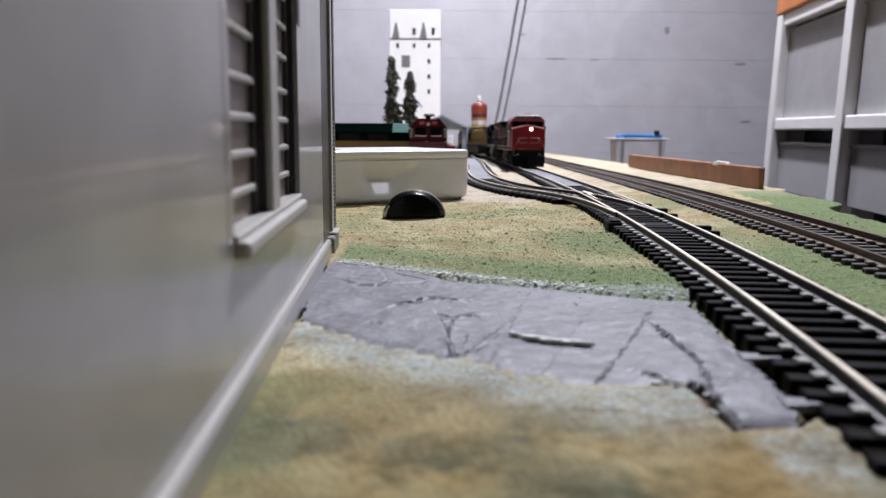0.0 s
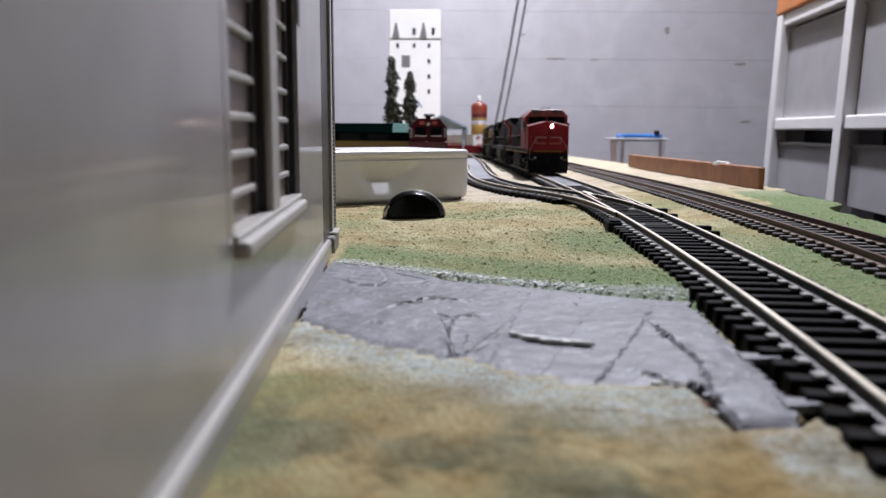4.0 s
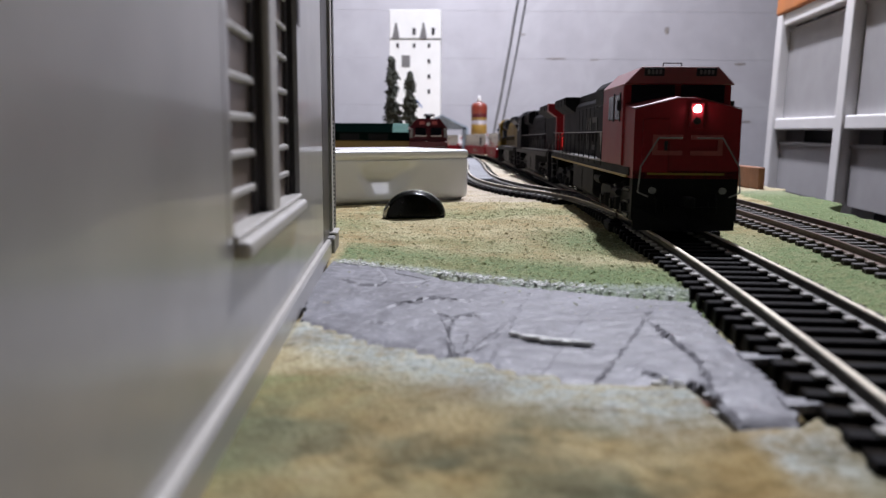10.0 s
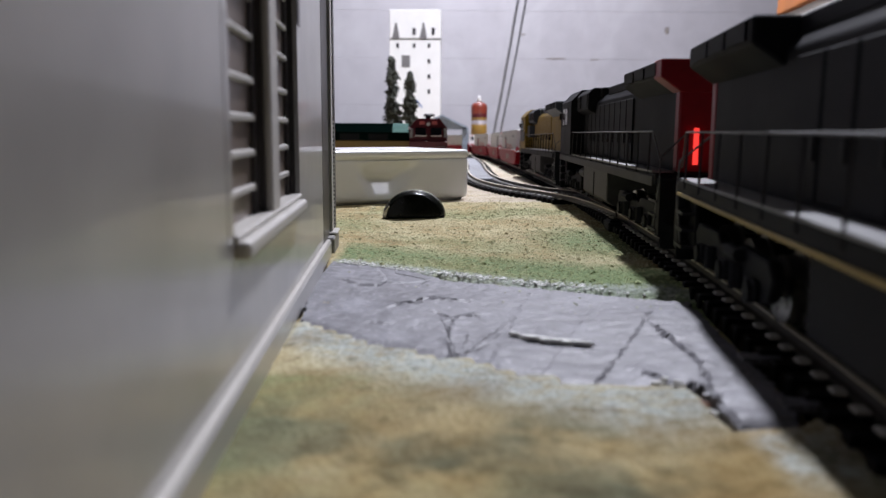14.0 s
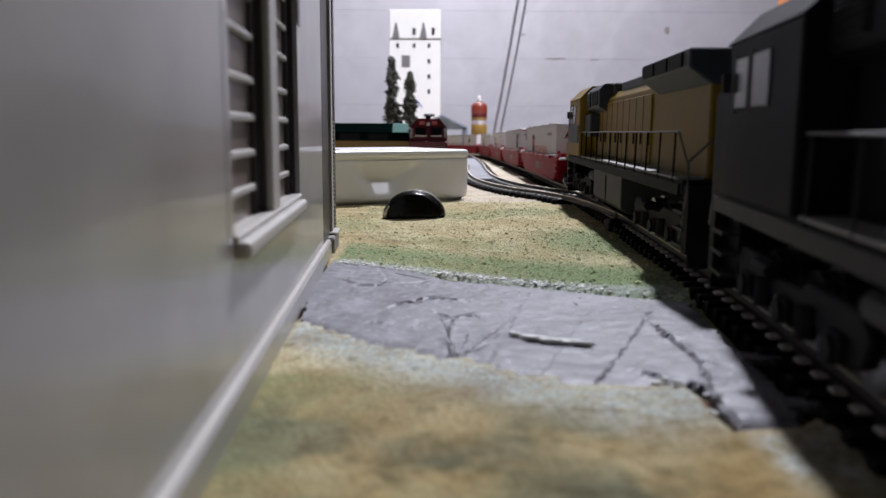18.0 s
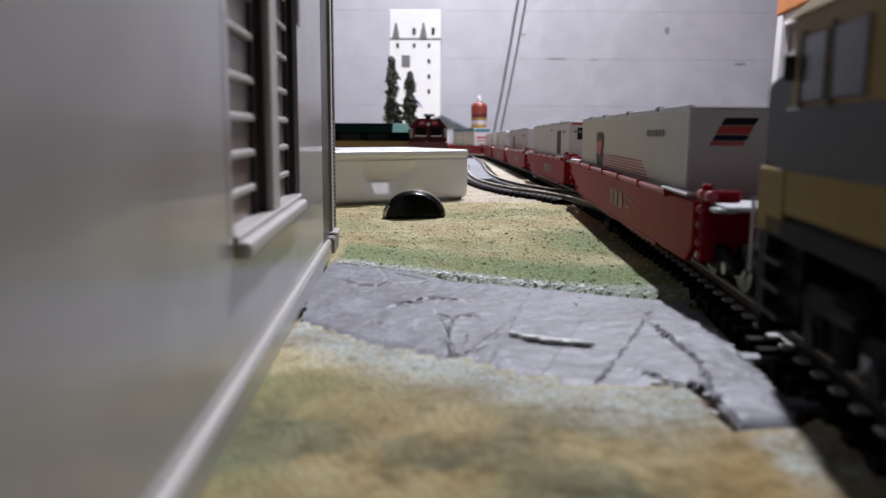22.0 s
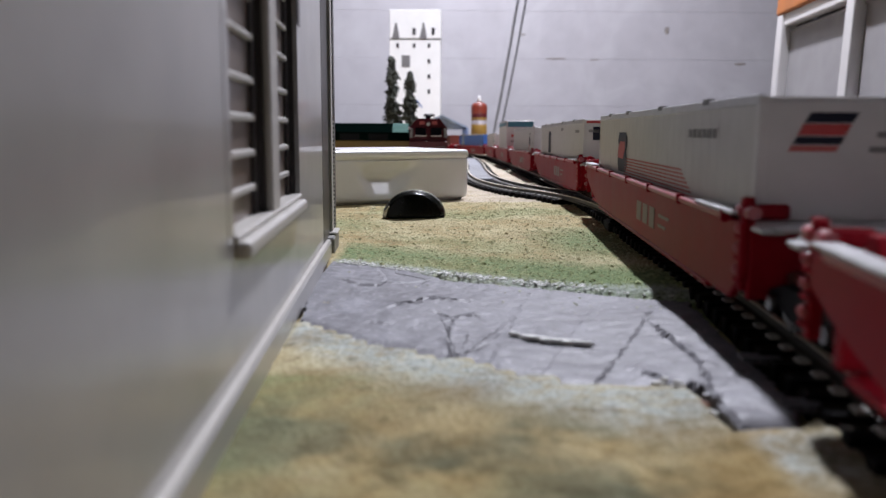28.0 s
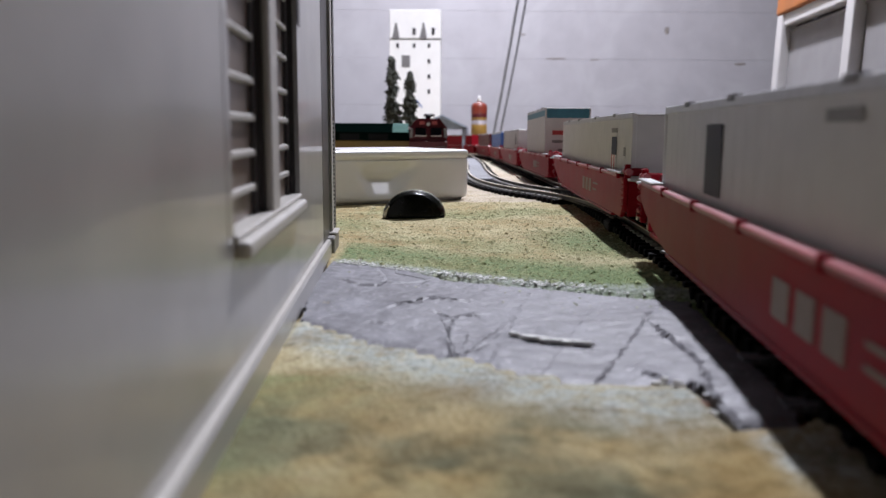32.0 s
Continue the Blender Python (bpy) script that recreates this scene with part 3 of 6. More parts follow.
def build_slab():
    slab = thing("road_slab", "grey painted road slab, cracked and torn, beside the track", "road", kind="structure")
    rng = random.Random(8)
    outline = []
    n = len(SLAB)
    for i in range(n):
        a, b = Vector(SLAB[i]), Vector(SLAB[(i + 1) % n])
        for k in range(8):
            q = a.lerp(b, k / 8)
            outline.append((q.x + rng.uniform(-0.5, 0.5), q.y + rng.uniform(-0.5, 0.5)))

    def inside(x, y):
        hit = False
        for (xa, ya), (xb, yb) in zip(outline, outline[1:] + outline[:1]):
            if (ya > y) != (yb > y) and x < (xb - xa) * (y - ya) / (yb - ya) + xa:
                hit = not hit
        return hit

    # lifted edges: a line, the height of its lip and how fast it fades
    lips = [(CREASES[0], 0.9, 3.5), (CREASES[1], 0.5, 2.5), (CREASES[2], 0.75, 4.0), (CREASES[3], 0.9, 3.0), (CREASES[4], 0.8, 2.0), (CREASES[5], 0.6, 4.0), (CREASES[6], 1.3, 1.3),
            (CREASES[7], 0.55, 6.0), (CREASES[8], 1.25, 16.0), (CREASES[9], 1.2, 2.2), (CREASES[10], 0.3, 6.0), (CREASES[11], 0.3, 5.0), (CREASES[12], 0.5, 1.5), (CREASES[13], 0.5, 2.5)]

    def lift(x, y):
        h = 0.35 * noise.noise(Vector((x * 0.06, y * 0.06, 2))) + 0.10 * noise.noise(Vector((x * 0.35, y * 0.35, 5))) + 0.035 * noise.noise(Vector((x * 1.6, y * 1.6, 9)))
        for pts, top, fade in lips:
            best, side = 1e9, 1
            for (ax, ay), (b_x, by) in zip(pts, pts[1:]):
                dx, dy = b_x - ax, by - ay
                u = max(0, min(1, ((x - ax) * dx + (y - ay) * dy) / (dx * dx + dy * dy)))
                ex, ey = x - ax - u * dx, y - ay - u * dy
                d = math.hypot(ex, ey)
                if d < best:
                    best, side = d, dx * ey - dy * ex
            if side > 0 and best < fade * 3:
                h += 0.62 * top * math.exp(-best / fade * 1.4) * (0.75 + 0.5 * noise.noise(Vector((x * 0.3, y * 0.3, top))))
        return h

    step = 0.75
    verts, faces, index = [], [], {}
    for iy in range(int(84 / step), int(222 / step)):
        for ix in range(int(-36 / step), int(56 / step)):
            x, y = ix * step, iy * step
            if inside(x, y):
                index[ix, iy] = len(verts)
                jx, jy = x + rng.uniform(-0.22, 0.22), y + rng.uniform(-0.22, 0.22)
                front = smooth(-0.001, 0.005, jy * MM - slab_front(jx * MM))
                ramp_up = 0.9 * smooth(24, 44, jx) * smooth(165, 140, jy)
                verts.append((jx * MM, jy * MM, (-0.35 + front * (0.7 + ramp_up + lift(jx, jy))) * MM))
    for (ix, iy), a in index.items():
        b, c, d = index.get((ix + 1, iy)), index.get((ix + 1, iy + 1)), index.get((ix, iy + 1))
        if b is not None and c is not None and d is not None:
            faces.append((a, b, c, d))
    count = {}
    for f in faces:
        for k in range(4):
            e = (f[k], f[(k + 1) % 4])
            count[e] = True
    low = {}
    for a, b in list(count):
        if (b, a) not in count:
            for v in (a, b):
                if v not in low:
                    low[v] = len(verts)
                    verts.append((verts[v][0], verts[v][1], -0.002))
            faces.append((b, a, low[a], low[b]))
    me = bpy.data.meshes.new("road_surface")
    me.from_pydata(verts, [], faces)
    me.materials.append(SLABM)
    part("road_surface", me, SLABM, slab)
    for pts, w in ((CREASES[0][1:4], 0.22), (CREASES[3], 0.12), (CREASES[2][:2], 0.14), (CREASES[5][1:], 0.12), (CREASES[8][:2], 0.2)):
        part("crack", tube([(x + 0.15, y - 0.35, 0.3 + lift(x + 0.15, y - 0.35) - 0.05) for x, y in pts], w, 5), SLABD, slab)
    for i, pts in enumerate(CRACKS):
        fine = []
        for (xa, ya), (xb, yb) in zip(pts, pts[1:]):
            for k in range(6):
                x, y = xa + (xb - xa) * k / 6 + rng.uniform(-0.25, 0.25), ya + (yb - ya) * k / 6 + rng.uniform(-0.25, 0.25)
                fine.append((x, y, 0.36 + lift(x, y)))
        part("crack", tube(fine, rng.uniform(0.08, 0.14), 5), SLABD, slab)
    for k in range(22):
        c = CREASES[rng.choice((6, 6, 6, 6, 6, 9))]
        u = rng.random() * (len(c) - 1)
        a, b = Vector(c[int(u)]), Vector(c[int(u) + 1])
        q = a.lerp(b, u - int(u))
        w, d = (rng.uniform(0.8, 2.2), rng.uniform(0.25, 0.55)) if c is CREASES[6] else (rng.uniform(0.5, 1.0), 0.25)
        f = part("torn_edge", hull([(-w, -d, -0.3), (w, -d * 0.6, -0.3), (w, -d * 0.3, 0.25), (-w, -d, 0.2)], [(-w * 0.8, d, -0.3), (w * 0.7, d, -0.3), (w * 0.6, d, 0.3), (-w * 0.8, d * 0.7, 0.35)]), SLABW, slab)
        f.matrix_basis = Matrix.Translation((q.x * MM, (q.y - 0.45) * MM, (0.55 + lift(q.x, q.y + 0.5)) * MM)) @ Matrix.Rotation(math.atan2(b.y - a.y, b.x - a.x) + rng.uniform(-0.4, 0.4), 4, "Z")
    chip = mat("brown_chip", (0.22, 0.12, 0.08), 0.8, scale=400)
    for x, y, r in ((30.5, 107, 0.9), (33, 105.5, 0.8), (34.2, 99.5, 1.1), (35, 96.5, 0.9), (33.4, 101.5, 0.6), (49.5, 139, 0.6)):
        bm = bmesh.new()
        bmesh.ops.create_icosphere(bm, subdivisions=2, radius=r * MM, matrix=Matrix.Diagonal((1.3, 0.9, 0.6, 1)))
        for v in bm.verts:
            v.co *= rng.uniform(0.75, 1.2)
        q = part("chip", bm, chip if r > 0.95 else SLABW, slab)
        q.matrix_basis = pose(x * MM, y * MM, (0.6 + (lift(x, y) if inside(x, y) else -0.6)) * MM)
    for p, a in resample([q for q in MAIN if 0.083 < q[1] < 0.124], 0.0069):
        if rng.random() < 0.35:
            continue
        w = rng.uniform(0.6, 2.6)
        tongue = part("paint_tongue", hull([(-17.6, -1.9, 0.2), (-14.2 + w, -1.1, 0.2), (-14.2 + w, -1.1, 1.45), (-17.6, -1.9, 1.25)], [(-17.6, 1.9, 0.2), (-14.6 + w, 1.0, 0.2), (-14.6 + w, 1.0, 1.4), (-17.6, 1.9, 1.3)]), SLABM, slab)
        tongue.matrix_basis = Matrix.Translation((p.x, p.y + 0.0038, gz(p.y))) @ Matrix.Rotation(a - math.pi / 2, 4, "Z")
    rng2 = random.Random(2)
    pebbles = bmesh.new()
    for _ in range(900):
        x = rng2.uniform(-0.028, 0.052)
        y = slab_back(x) + rng2.gauss(0.0, 0.0018) if rng2.random() < 0.75 else slab_front(x) + rng2.gauss(-0.004, 0.004)
        r = rng2.uniform(0.14, 0.36) * MM
        bmesh.ops.create_icosphere(pebbles, subdivisions=1, radius=r, matrix=Matrix.Translation((x, y, -0.0001 + 0.0006 * (y > 0.15))) @ Matrix.Diagonal((1.4, 1.2, 0.5, 1)))
    tagged(part("glue_crumbs", pebbles, SLABW, slab), kind="stuff")


build_slab()

MAIN_TRACK = track("main_track", MAIN, "black sectional railway track with shiny nickel rails", TIE, RAIL, (0.06, 0.62))
SECOND_TRACK = track("second_track", SECOND, "brown-railed second railway track near the layout edge", TIEBROWN, RAILRUST, (0.15, 0.85))
BRANCH_TRACK = track("branch_track", BRANCH, "black siding track curving away from the main line", TIE, RAIL, (0.385, 0.75), skip=0.385)


def switch_machine():
    t = thing("switch_machine", "black switch machine box beside the turnout", "switch machine", m=pose(0.0612, 0.281, gz(0.3), 0, 0, -3) @ Matrix.Diagonal((0.8, 0.75, 0.85, 1)))
    part("casing", box(-3.2, 3.2, -8, 6, 0, 4.0, 0.5), BLACK, t)
    part("lid", box(-2.5, 2.5, -7, 5, 4.0, 4.7, 0.4), TIE, t)
    part("throw_rod", tube([(4, -1, 2.4), (14, -1, 2.4)], 0.5), STEEL, t)
    part("lug", box(-1.5, 4.5, -15, -9.5, 0, 2.8, 0.4), BLACK, t)
    part("screw", rod(bmesh.new(), (0, 2, 4.6), (0, 2, 5.0), 0.8, 10), STEEL, t)


def turnout():
    t = thing("turnout", "black plastic turnout with point blades and a frog", "railway turnout", kind="structure")
    tie = mesh_of("headblock_tie", box(-15.5, 17.5, -1.4, 1.4, -1.0, 2.05, 0.25), TIE)
    for y, dx in ((0.262, 0.001), (0.277, 0.0025), (0.318, 0.001), (0.341, 0.0025), (0.364, 0.001)):
        q = part("headblock_tie", tie, TIE, t)
        q.matrix_basis = pose(main_xy(y)[0] + dx, y, gz(y) + 0.0002, 0, 0, -2)
    # guard rails inside both running rails, opposite the frog
    for side, y0, y1 in ((6.6, 0.34, 0.405), (-6.4, 0.36, 0.40)):
        bm = bmesh.new()
        n = 8
        for k in range(n):
            ya, yb = y0 + (y1 - y0) * k / n, y0 + (y1 - y0) * (k + 1) / n
            flare = [1.2 if j in (0, n) else 0.0 for j in (k, k + 1)]
            sg = 1 if side > 0 else -1
            xa, xb = main_xy(ya)[0] * 1000 + side - sg * flare[0], main_xy(yb)[0] * 1000 + side - sg * flare[1]
            hull([(xa - 0.4, ya * 1000, 2.0 + gz(ya) * 1000), (xa + 0.4, ya * 1000, 2.0 + gz(ya) * 1000), (xa + 0.4, ya * 1000, 4.4 + gz(ya) * 1000), (xa - 0.4, ya * 1000, 4.4 + gz(ya) * 1000)],
                 [(xb - 0.4, yb * 1000, 2.0 + gz(yb) * 1000), (xb + 0.4, yb * 1000, 2.0 + gz(yb) * 1000), (xb + 0.4, yb * 1000, 4.4 + gz(yb) * 1000), (xb - 0.4, yb * 1000, 4.4 + gz(yb) * 1000)], bm)
        part("guard_rail", bm, RAIL, t)
    frog = main_xy(0.405)[0] * 1000 - 4.5
    part("frog", hull([(frog - 2.2, 392, 2.0), (frog + 2.2, 392, 2.0), (frog + 2.2, 392, 4.3), (frog - 2.2, 392, 4.3)], [(frog - 0.5, 418, 2.0), (frog + 0.5, 418, 2.0), (frog + 0.5, 418, 4.3), (frog - 0.5, 418, 4.3)]), RAIL, t, "cast metal frog")
    part("throw_bar", box(main_xy(0.285)[0] * 1000 - 12, main_xy(0.285)[0] * 1000 + 13, 283, 286, 1.2, 2.6, 0.3), BLACK, t)
    part("pivot_plate", box(main_xy(0.33)[0] * 1000 + 2.5, main_xy(0.33)[0] * 1000 + 5.5, 334, 337, 2.0, 2.9, 0.2), PLATE, t, "bright pivot plate")


def crossing_paint():
    """Grey road paint laid between the rails of both tracks where a model street crosses."""
    grey = mat("pale_crossing_paint", (0.11, 0.115, 0.13), 0.4, scale=110, vary=0.4, bump=0.3, second=(0.27, 0.28, 0.305))
    for line, y0, y1 in ((MAIN, 0.485, 0.80), (BRANCH, 0.57, 1.25)):
        bm, last = bmesh.new(), None
        for p, a in resample([q for q in line if y0 < q[1] < y1], 0.01):
            nx, ny = math.sin(a), -math.cos(a)
            ring = [bm.verts.new((p.x + nx * u * MM, p.y + ny * u * MM, gz(p.y) + v * MM)) for u, v in ((-6.8, 1.5), (-6.6, 2.9), (6.6, 2.9), (6.8, 1.5))]
            if last:
                for i in range(4):
                    bm.faces.new((last[i], last[(i + 1) % 4], ring[(i + 1) % 4], ring[i]))
            else:
                bm.faces.new(ring)
            last = ring
        bm.faces.new(last[::-1])
        bmesh.ops.recalc_face_normals(bm, faces=bm.faces[:])
        solid("crossing_infill", bm, grey, "grey painted infill between the rails", "road", kind="structure")


switch_machine()
turnout()
crossing_paint()


# ---------------------------------------------------------------- the room
def build_room():
    wallm = mat("painted_block", (0.47, 0.455, 0.48), 0.75, scale=14, vary=0.07, bump=0.05)
    nt = wallm.node_tree
    place = nt.nodes.new("ShaderNodeNewGeometry")
    for n in [n for n in nt.nodes if n.type == "TEX_NOISE"]:
        nt.links.new(place.outputs["Position"], n.inputs["Vector"])
    blot = nt.nodes.new("ShaderNodeTexNoise")
    blot.inputs["Scale"].default_value, blot.inputs["Detail"].default_value, blot.inputs["Distortion"].default_value = 5.5, 7, 0.8
    nt.links.new(place.outputs["Position"], blot.inputs["Vector"])
    lim = nt.nodes.new("ShaderNodeMapRange")
    lim.inputs[1].default_value, lim.inputs[2].default_value, lim.inputs[4].default_value = 0.50, 0.72, 0.6
    nt.links.new(blot.outputs["Fac"], lim.inputs[0])
    over = nt.nodes.new("ShaderNodeMixRGB")
    over.inputs[2].default_value = (0.56, 0.553, 0.57, 1)
    shade = nt.nodes["Principled BSDF"].inputs["Base Color"]
    nt.links.new(lim.outputs[0], over.inputs[0])
    nt.links.new(shade.links[0].from_socket, over.inputs[1])
    nt.links.new(over.outputs[0], shade)
    joint = mat("painted_joint", (0.43, 0.42, 0.44), 0.85, scale=20, vary=0.1)
    # Unseen walls and ceiling are kept dark so less light bounces back.
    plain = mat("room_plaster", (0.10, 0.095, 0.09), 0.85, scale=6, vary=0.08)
    dark = mat("concrete_floor", (0.16, 0.155, 0.15), 0.8, scale=8, vary=0.2)
    wall = solid("wall_far", box(-2500, 2700, 3544, 3700, -950, 1700), joint, "painted concrete block wall", "wall", kind="structure")
    rng = random.Random(4)
    bm = box(-199.97, 199.97, -6, 6, -101.25, 101.25, 0.3)
    blk = mesh_of("block", bm, wallm)
    for r in range(-3, 5):
        for c in range(-7, 7):
            b = part("block", blk, wallm, wall)
            off = 0.2 if r % 2 else 0.0
            b.matrix_basis = pose(c * 0.4 + off + 0.11, 3.540 + rng.uniform(-0.0003, 0.0003), 0.2445 + r * 0.203, 0, 0, rng.uniform(-0.05, 0.05))
    stain = mat("bare_mortar_patch", (0.27, 0.24, 0.22), 0.9, scale=30, vary=0.2)
    for x, z, w, h in ((0.49, 0.347, 0.09, 0.006), (0.66, 0.344, 0.04, 0.005), (1.30, 0.330, 0.05, 0.010), (1.34, 0.080, 0.045, 0.008), (0.97, 0.47, 0.018, 0.03), (0.34, 0.45, 0.03, 0.006)):
        bm = bmesh.new()
        bmesh.ops.create_icosphere(bm, subdivisions=3, radius=1.0)
        for v in bm.verts:
            v.co *= 1 + 0.5 * noise.noise(v.co * 2.2 + Vector((x * 9, z * 9, 0)))
            v.co = Vector((v.co.x * w / 2, v.co.y * 0.0015, v.co.z * h / 2))
        q = part("mortar_patch", bm, stain, wall)
        q.matrix_basis = pose(x, 3.5335, z)
    solid("wall_left", box(-2640, -2500, -2200, 3700, -950, 1700), plain, "unseen basement wall, darkened to cut bounced light", "wall", kind="structure")
    solid("wall_right", box(2700, 2840, -2200, 3700, -950, 1700), plain, "unseen basement wall, darkened to cut bounced light", "wall", kind="structure")
    solid("wall_near", box(-2640, 2840, -2340, -2200, -950, 1700), plain, "unseen basement wall behind the camera, darkened to cut bounced light", "wall", kind="structure")
    solid("floor", box(-2640, 2840, -2340, 3700, -1000, -950), dark, "grey concrete basement floor", "floor", kind="structure")
    solid("ceiling", box(-2640, 2840, -2340, 3700, 1700, 1760), plain, "unseen basement ceiling, darkened to cut bounced light", "ceiling", kind="structure")


build_room()


def shelf_unit():
    t = thing("shelf_unit", "white-framed shelving unit with grey drawer fronts", "shelf", m=pose(0.5320, 1.30, 0, 0, 1.5, -6.1))
    # local y runs towards the camera along the face, x away from the layout
    ys = (0, -283, -566, -849)
    for y in ys:
        part("post", box(-5, 19, y - 28, y, -950, 219, 2.5, 2), SHELFW, t)
        part("back_post", box(330, 354, y - 26, y, -950, 219, 2), SHELFW, t)
        part("side_panel", box(19.2, 329.8, y - 8, y - 3, -290, 215, 0.5), PANELG, t)
    for z0, z1 in ((39.5, 57), (200, 219), (-131, -113), (-301, -283)):
        for a, b in zip(ys, ys[1:]):
            part("rail", box(-2, 14, b, a - 28, z0, z1, 2, 2), SHELFW, t)
    for a, b in zip(ys, ys[1:]):
        # Dark sheet added behind the drawers to give the gaps their shade.
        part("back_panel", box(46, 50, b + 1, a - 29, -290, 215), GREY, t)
        for z0, z1 in ((57, 196), (-56, 22), (-283, -150)):
            part("drawer_front", box(9, 18, b + 3, a - 31, z0 + 0.5, z1, 1), PANELG, t)
            part("drawer_lip", box(6, 12, b + 3, a - 31, z1 - 5, z1 - 1.5, 0.6), PANELG, t)
    part("top_board", box(-6, 372, -900, 4, 219.5, 258, 3), ORWOOD, t, "orange-brown wooden top board")


shelf_unit()

# ---------------------------------------------------------------- trackside things, near to far
def house():
    t = thing("station_house", "grey-cream plastic model house beside the track", "model building", m=pose(-0.0329, 0.2195, 0, 0, 0, 3.2))
    # local: the long wall is the plane x = 0, running from the far corner towards the camera
    for y0, y1, z0, z1 in ((-420, -123, 0, 130), (-123, -57, 0, 21.0), (-123, -57, 70, 130), (-57, -8, 0, 130)):
        part("wall", box(-3, 0, y0, y1, z0, z1), HOUSE, t)
    part("end_wall", box(-190, -3, 25, 28, 0, 130), HOUSE, t)
    part("back_wall", box(-193, -190, -420, 28, 0, 130), HOUSE, t)
    part("near_wall", box(-190, -3, -420, -417, 0, 130), HOUSE, t)
    # Flush dark strip paints the shade of the gap by the corner post.
    part("corner_recess", box(-3, 0.06, -8, 9.6, 0, 130), DARKTRIM_SHADE, t, "flush dark strip for the shade beside the corner post")
    part("corner_post", box(-3, 0.3, 10, 27.6, 5.0, 130, 0.5), POSTGREY, t, "weathered grey corner post")
    part("post_fillet", box(0.28, 0.8, 11.4, 16.5, 5.2, 130, 0.15), HOUSETRIM, t, "pale strip along the corner post")
    part("post_edge", box(0.28, 0.6, 22.5, 27.7, 5.2, 130, 0.1), DARKTRIM_SHADE, t)
    for k in range(26):
        part("rivet", box(0.5, 1.05, 17.4, 18.4, 6.4 + 1.25 * k, 7.0 + 1.25 * k, 0.15), HOUSETRIM, t)
    part("corner_block", box(-2.5, 2.0, 2.5, 19.5, -0.5, 5.0, 0.4), POSTGREY, t, "dark block at the foot of the corner")
    part("block_cap", box(-2.5, 2.3, 9.0, 20.5, 5.0, 5.8, 0.3), HOUSETRIM, t)
    part("base_trim", box(0, 1.4, -420, 0.4, 0, 4.6, 0.35), HOUSE, t)
    part("trim_ledge", box(0, 1.15, -420, 0.4, 4.6, 5.0, 0.3), HOUSETRIM, t, "pale bevelled ledge on the base board")
    roof = prism([(6, 126), (6, 131), (-96, 190), (-199, 131), (-199, 126), (-96, 184)], "y", -425, 34)
    part("roof", roof, SLATE, t, "slate grey gable roof")
    w = part("window_frame", box(-3.0, 0.06, -126, -123, 21, 72, 0.03), HOUSE, t)
    part("head", box(-3, 0.4, -126, -53, 69, 73, 0.3), HOUSETRIM, w)
    part("side_casing", box(-1.0, 0.2, -56.8, -52.6, 56.5, 70, 0.2), DARKTRIM_SHADE, w)
    part("sill", box(-3, 2.0, -122.5, -60.4, 19.4, 21.7, 0.7, 3), HOUSETRIM, t, "pale window sill")
    part("sill_step", box(-2.9, 0.5, -122.8, -57.2, 21.6, 22.6, 0.3), HOUSETRIM, t)
    part("mullion", box(-1.0, 0.3, -93.3, -85.6, 21.5, 70, 0.35), HOUSETRIM, w)
    for y0, y1 in ((-123, -93.3), (-85.6, -57)):
        part("pane", box(-2.95, -2.35, y0, y1, 21.5, 70), PANE, w)
        # Dark jamb and strip put the recess shade into the colour.
        part("jamb", box(-2.9, -0.9, y1 - 0.5, y1 + (2.4 if y1 < -80 else 0.3), 21.5, 70), DARKTRIM_SHADE, w, "jamb coloured dark for the shade in the recess")
        part("stile", box(-2.4, -1.8, y1 - 4.4, y1 - 0.5, 21.5, 70, 0.2), DARKTRIM_SHADE, w, "dark strip for the shade beside the jamb")
        for z in (26.9, 32.2, 37.4, 42.9, 49.4, 55.2, 60.8, 66.2):
            part("muntin", box(-2.4, -1.55, y0, y1 - 3.4, z - 0.6, z + 0.6, 0.3), HOUSETRIM, w)


house()


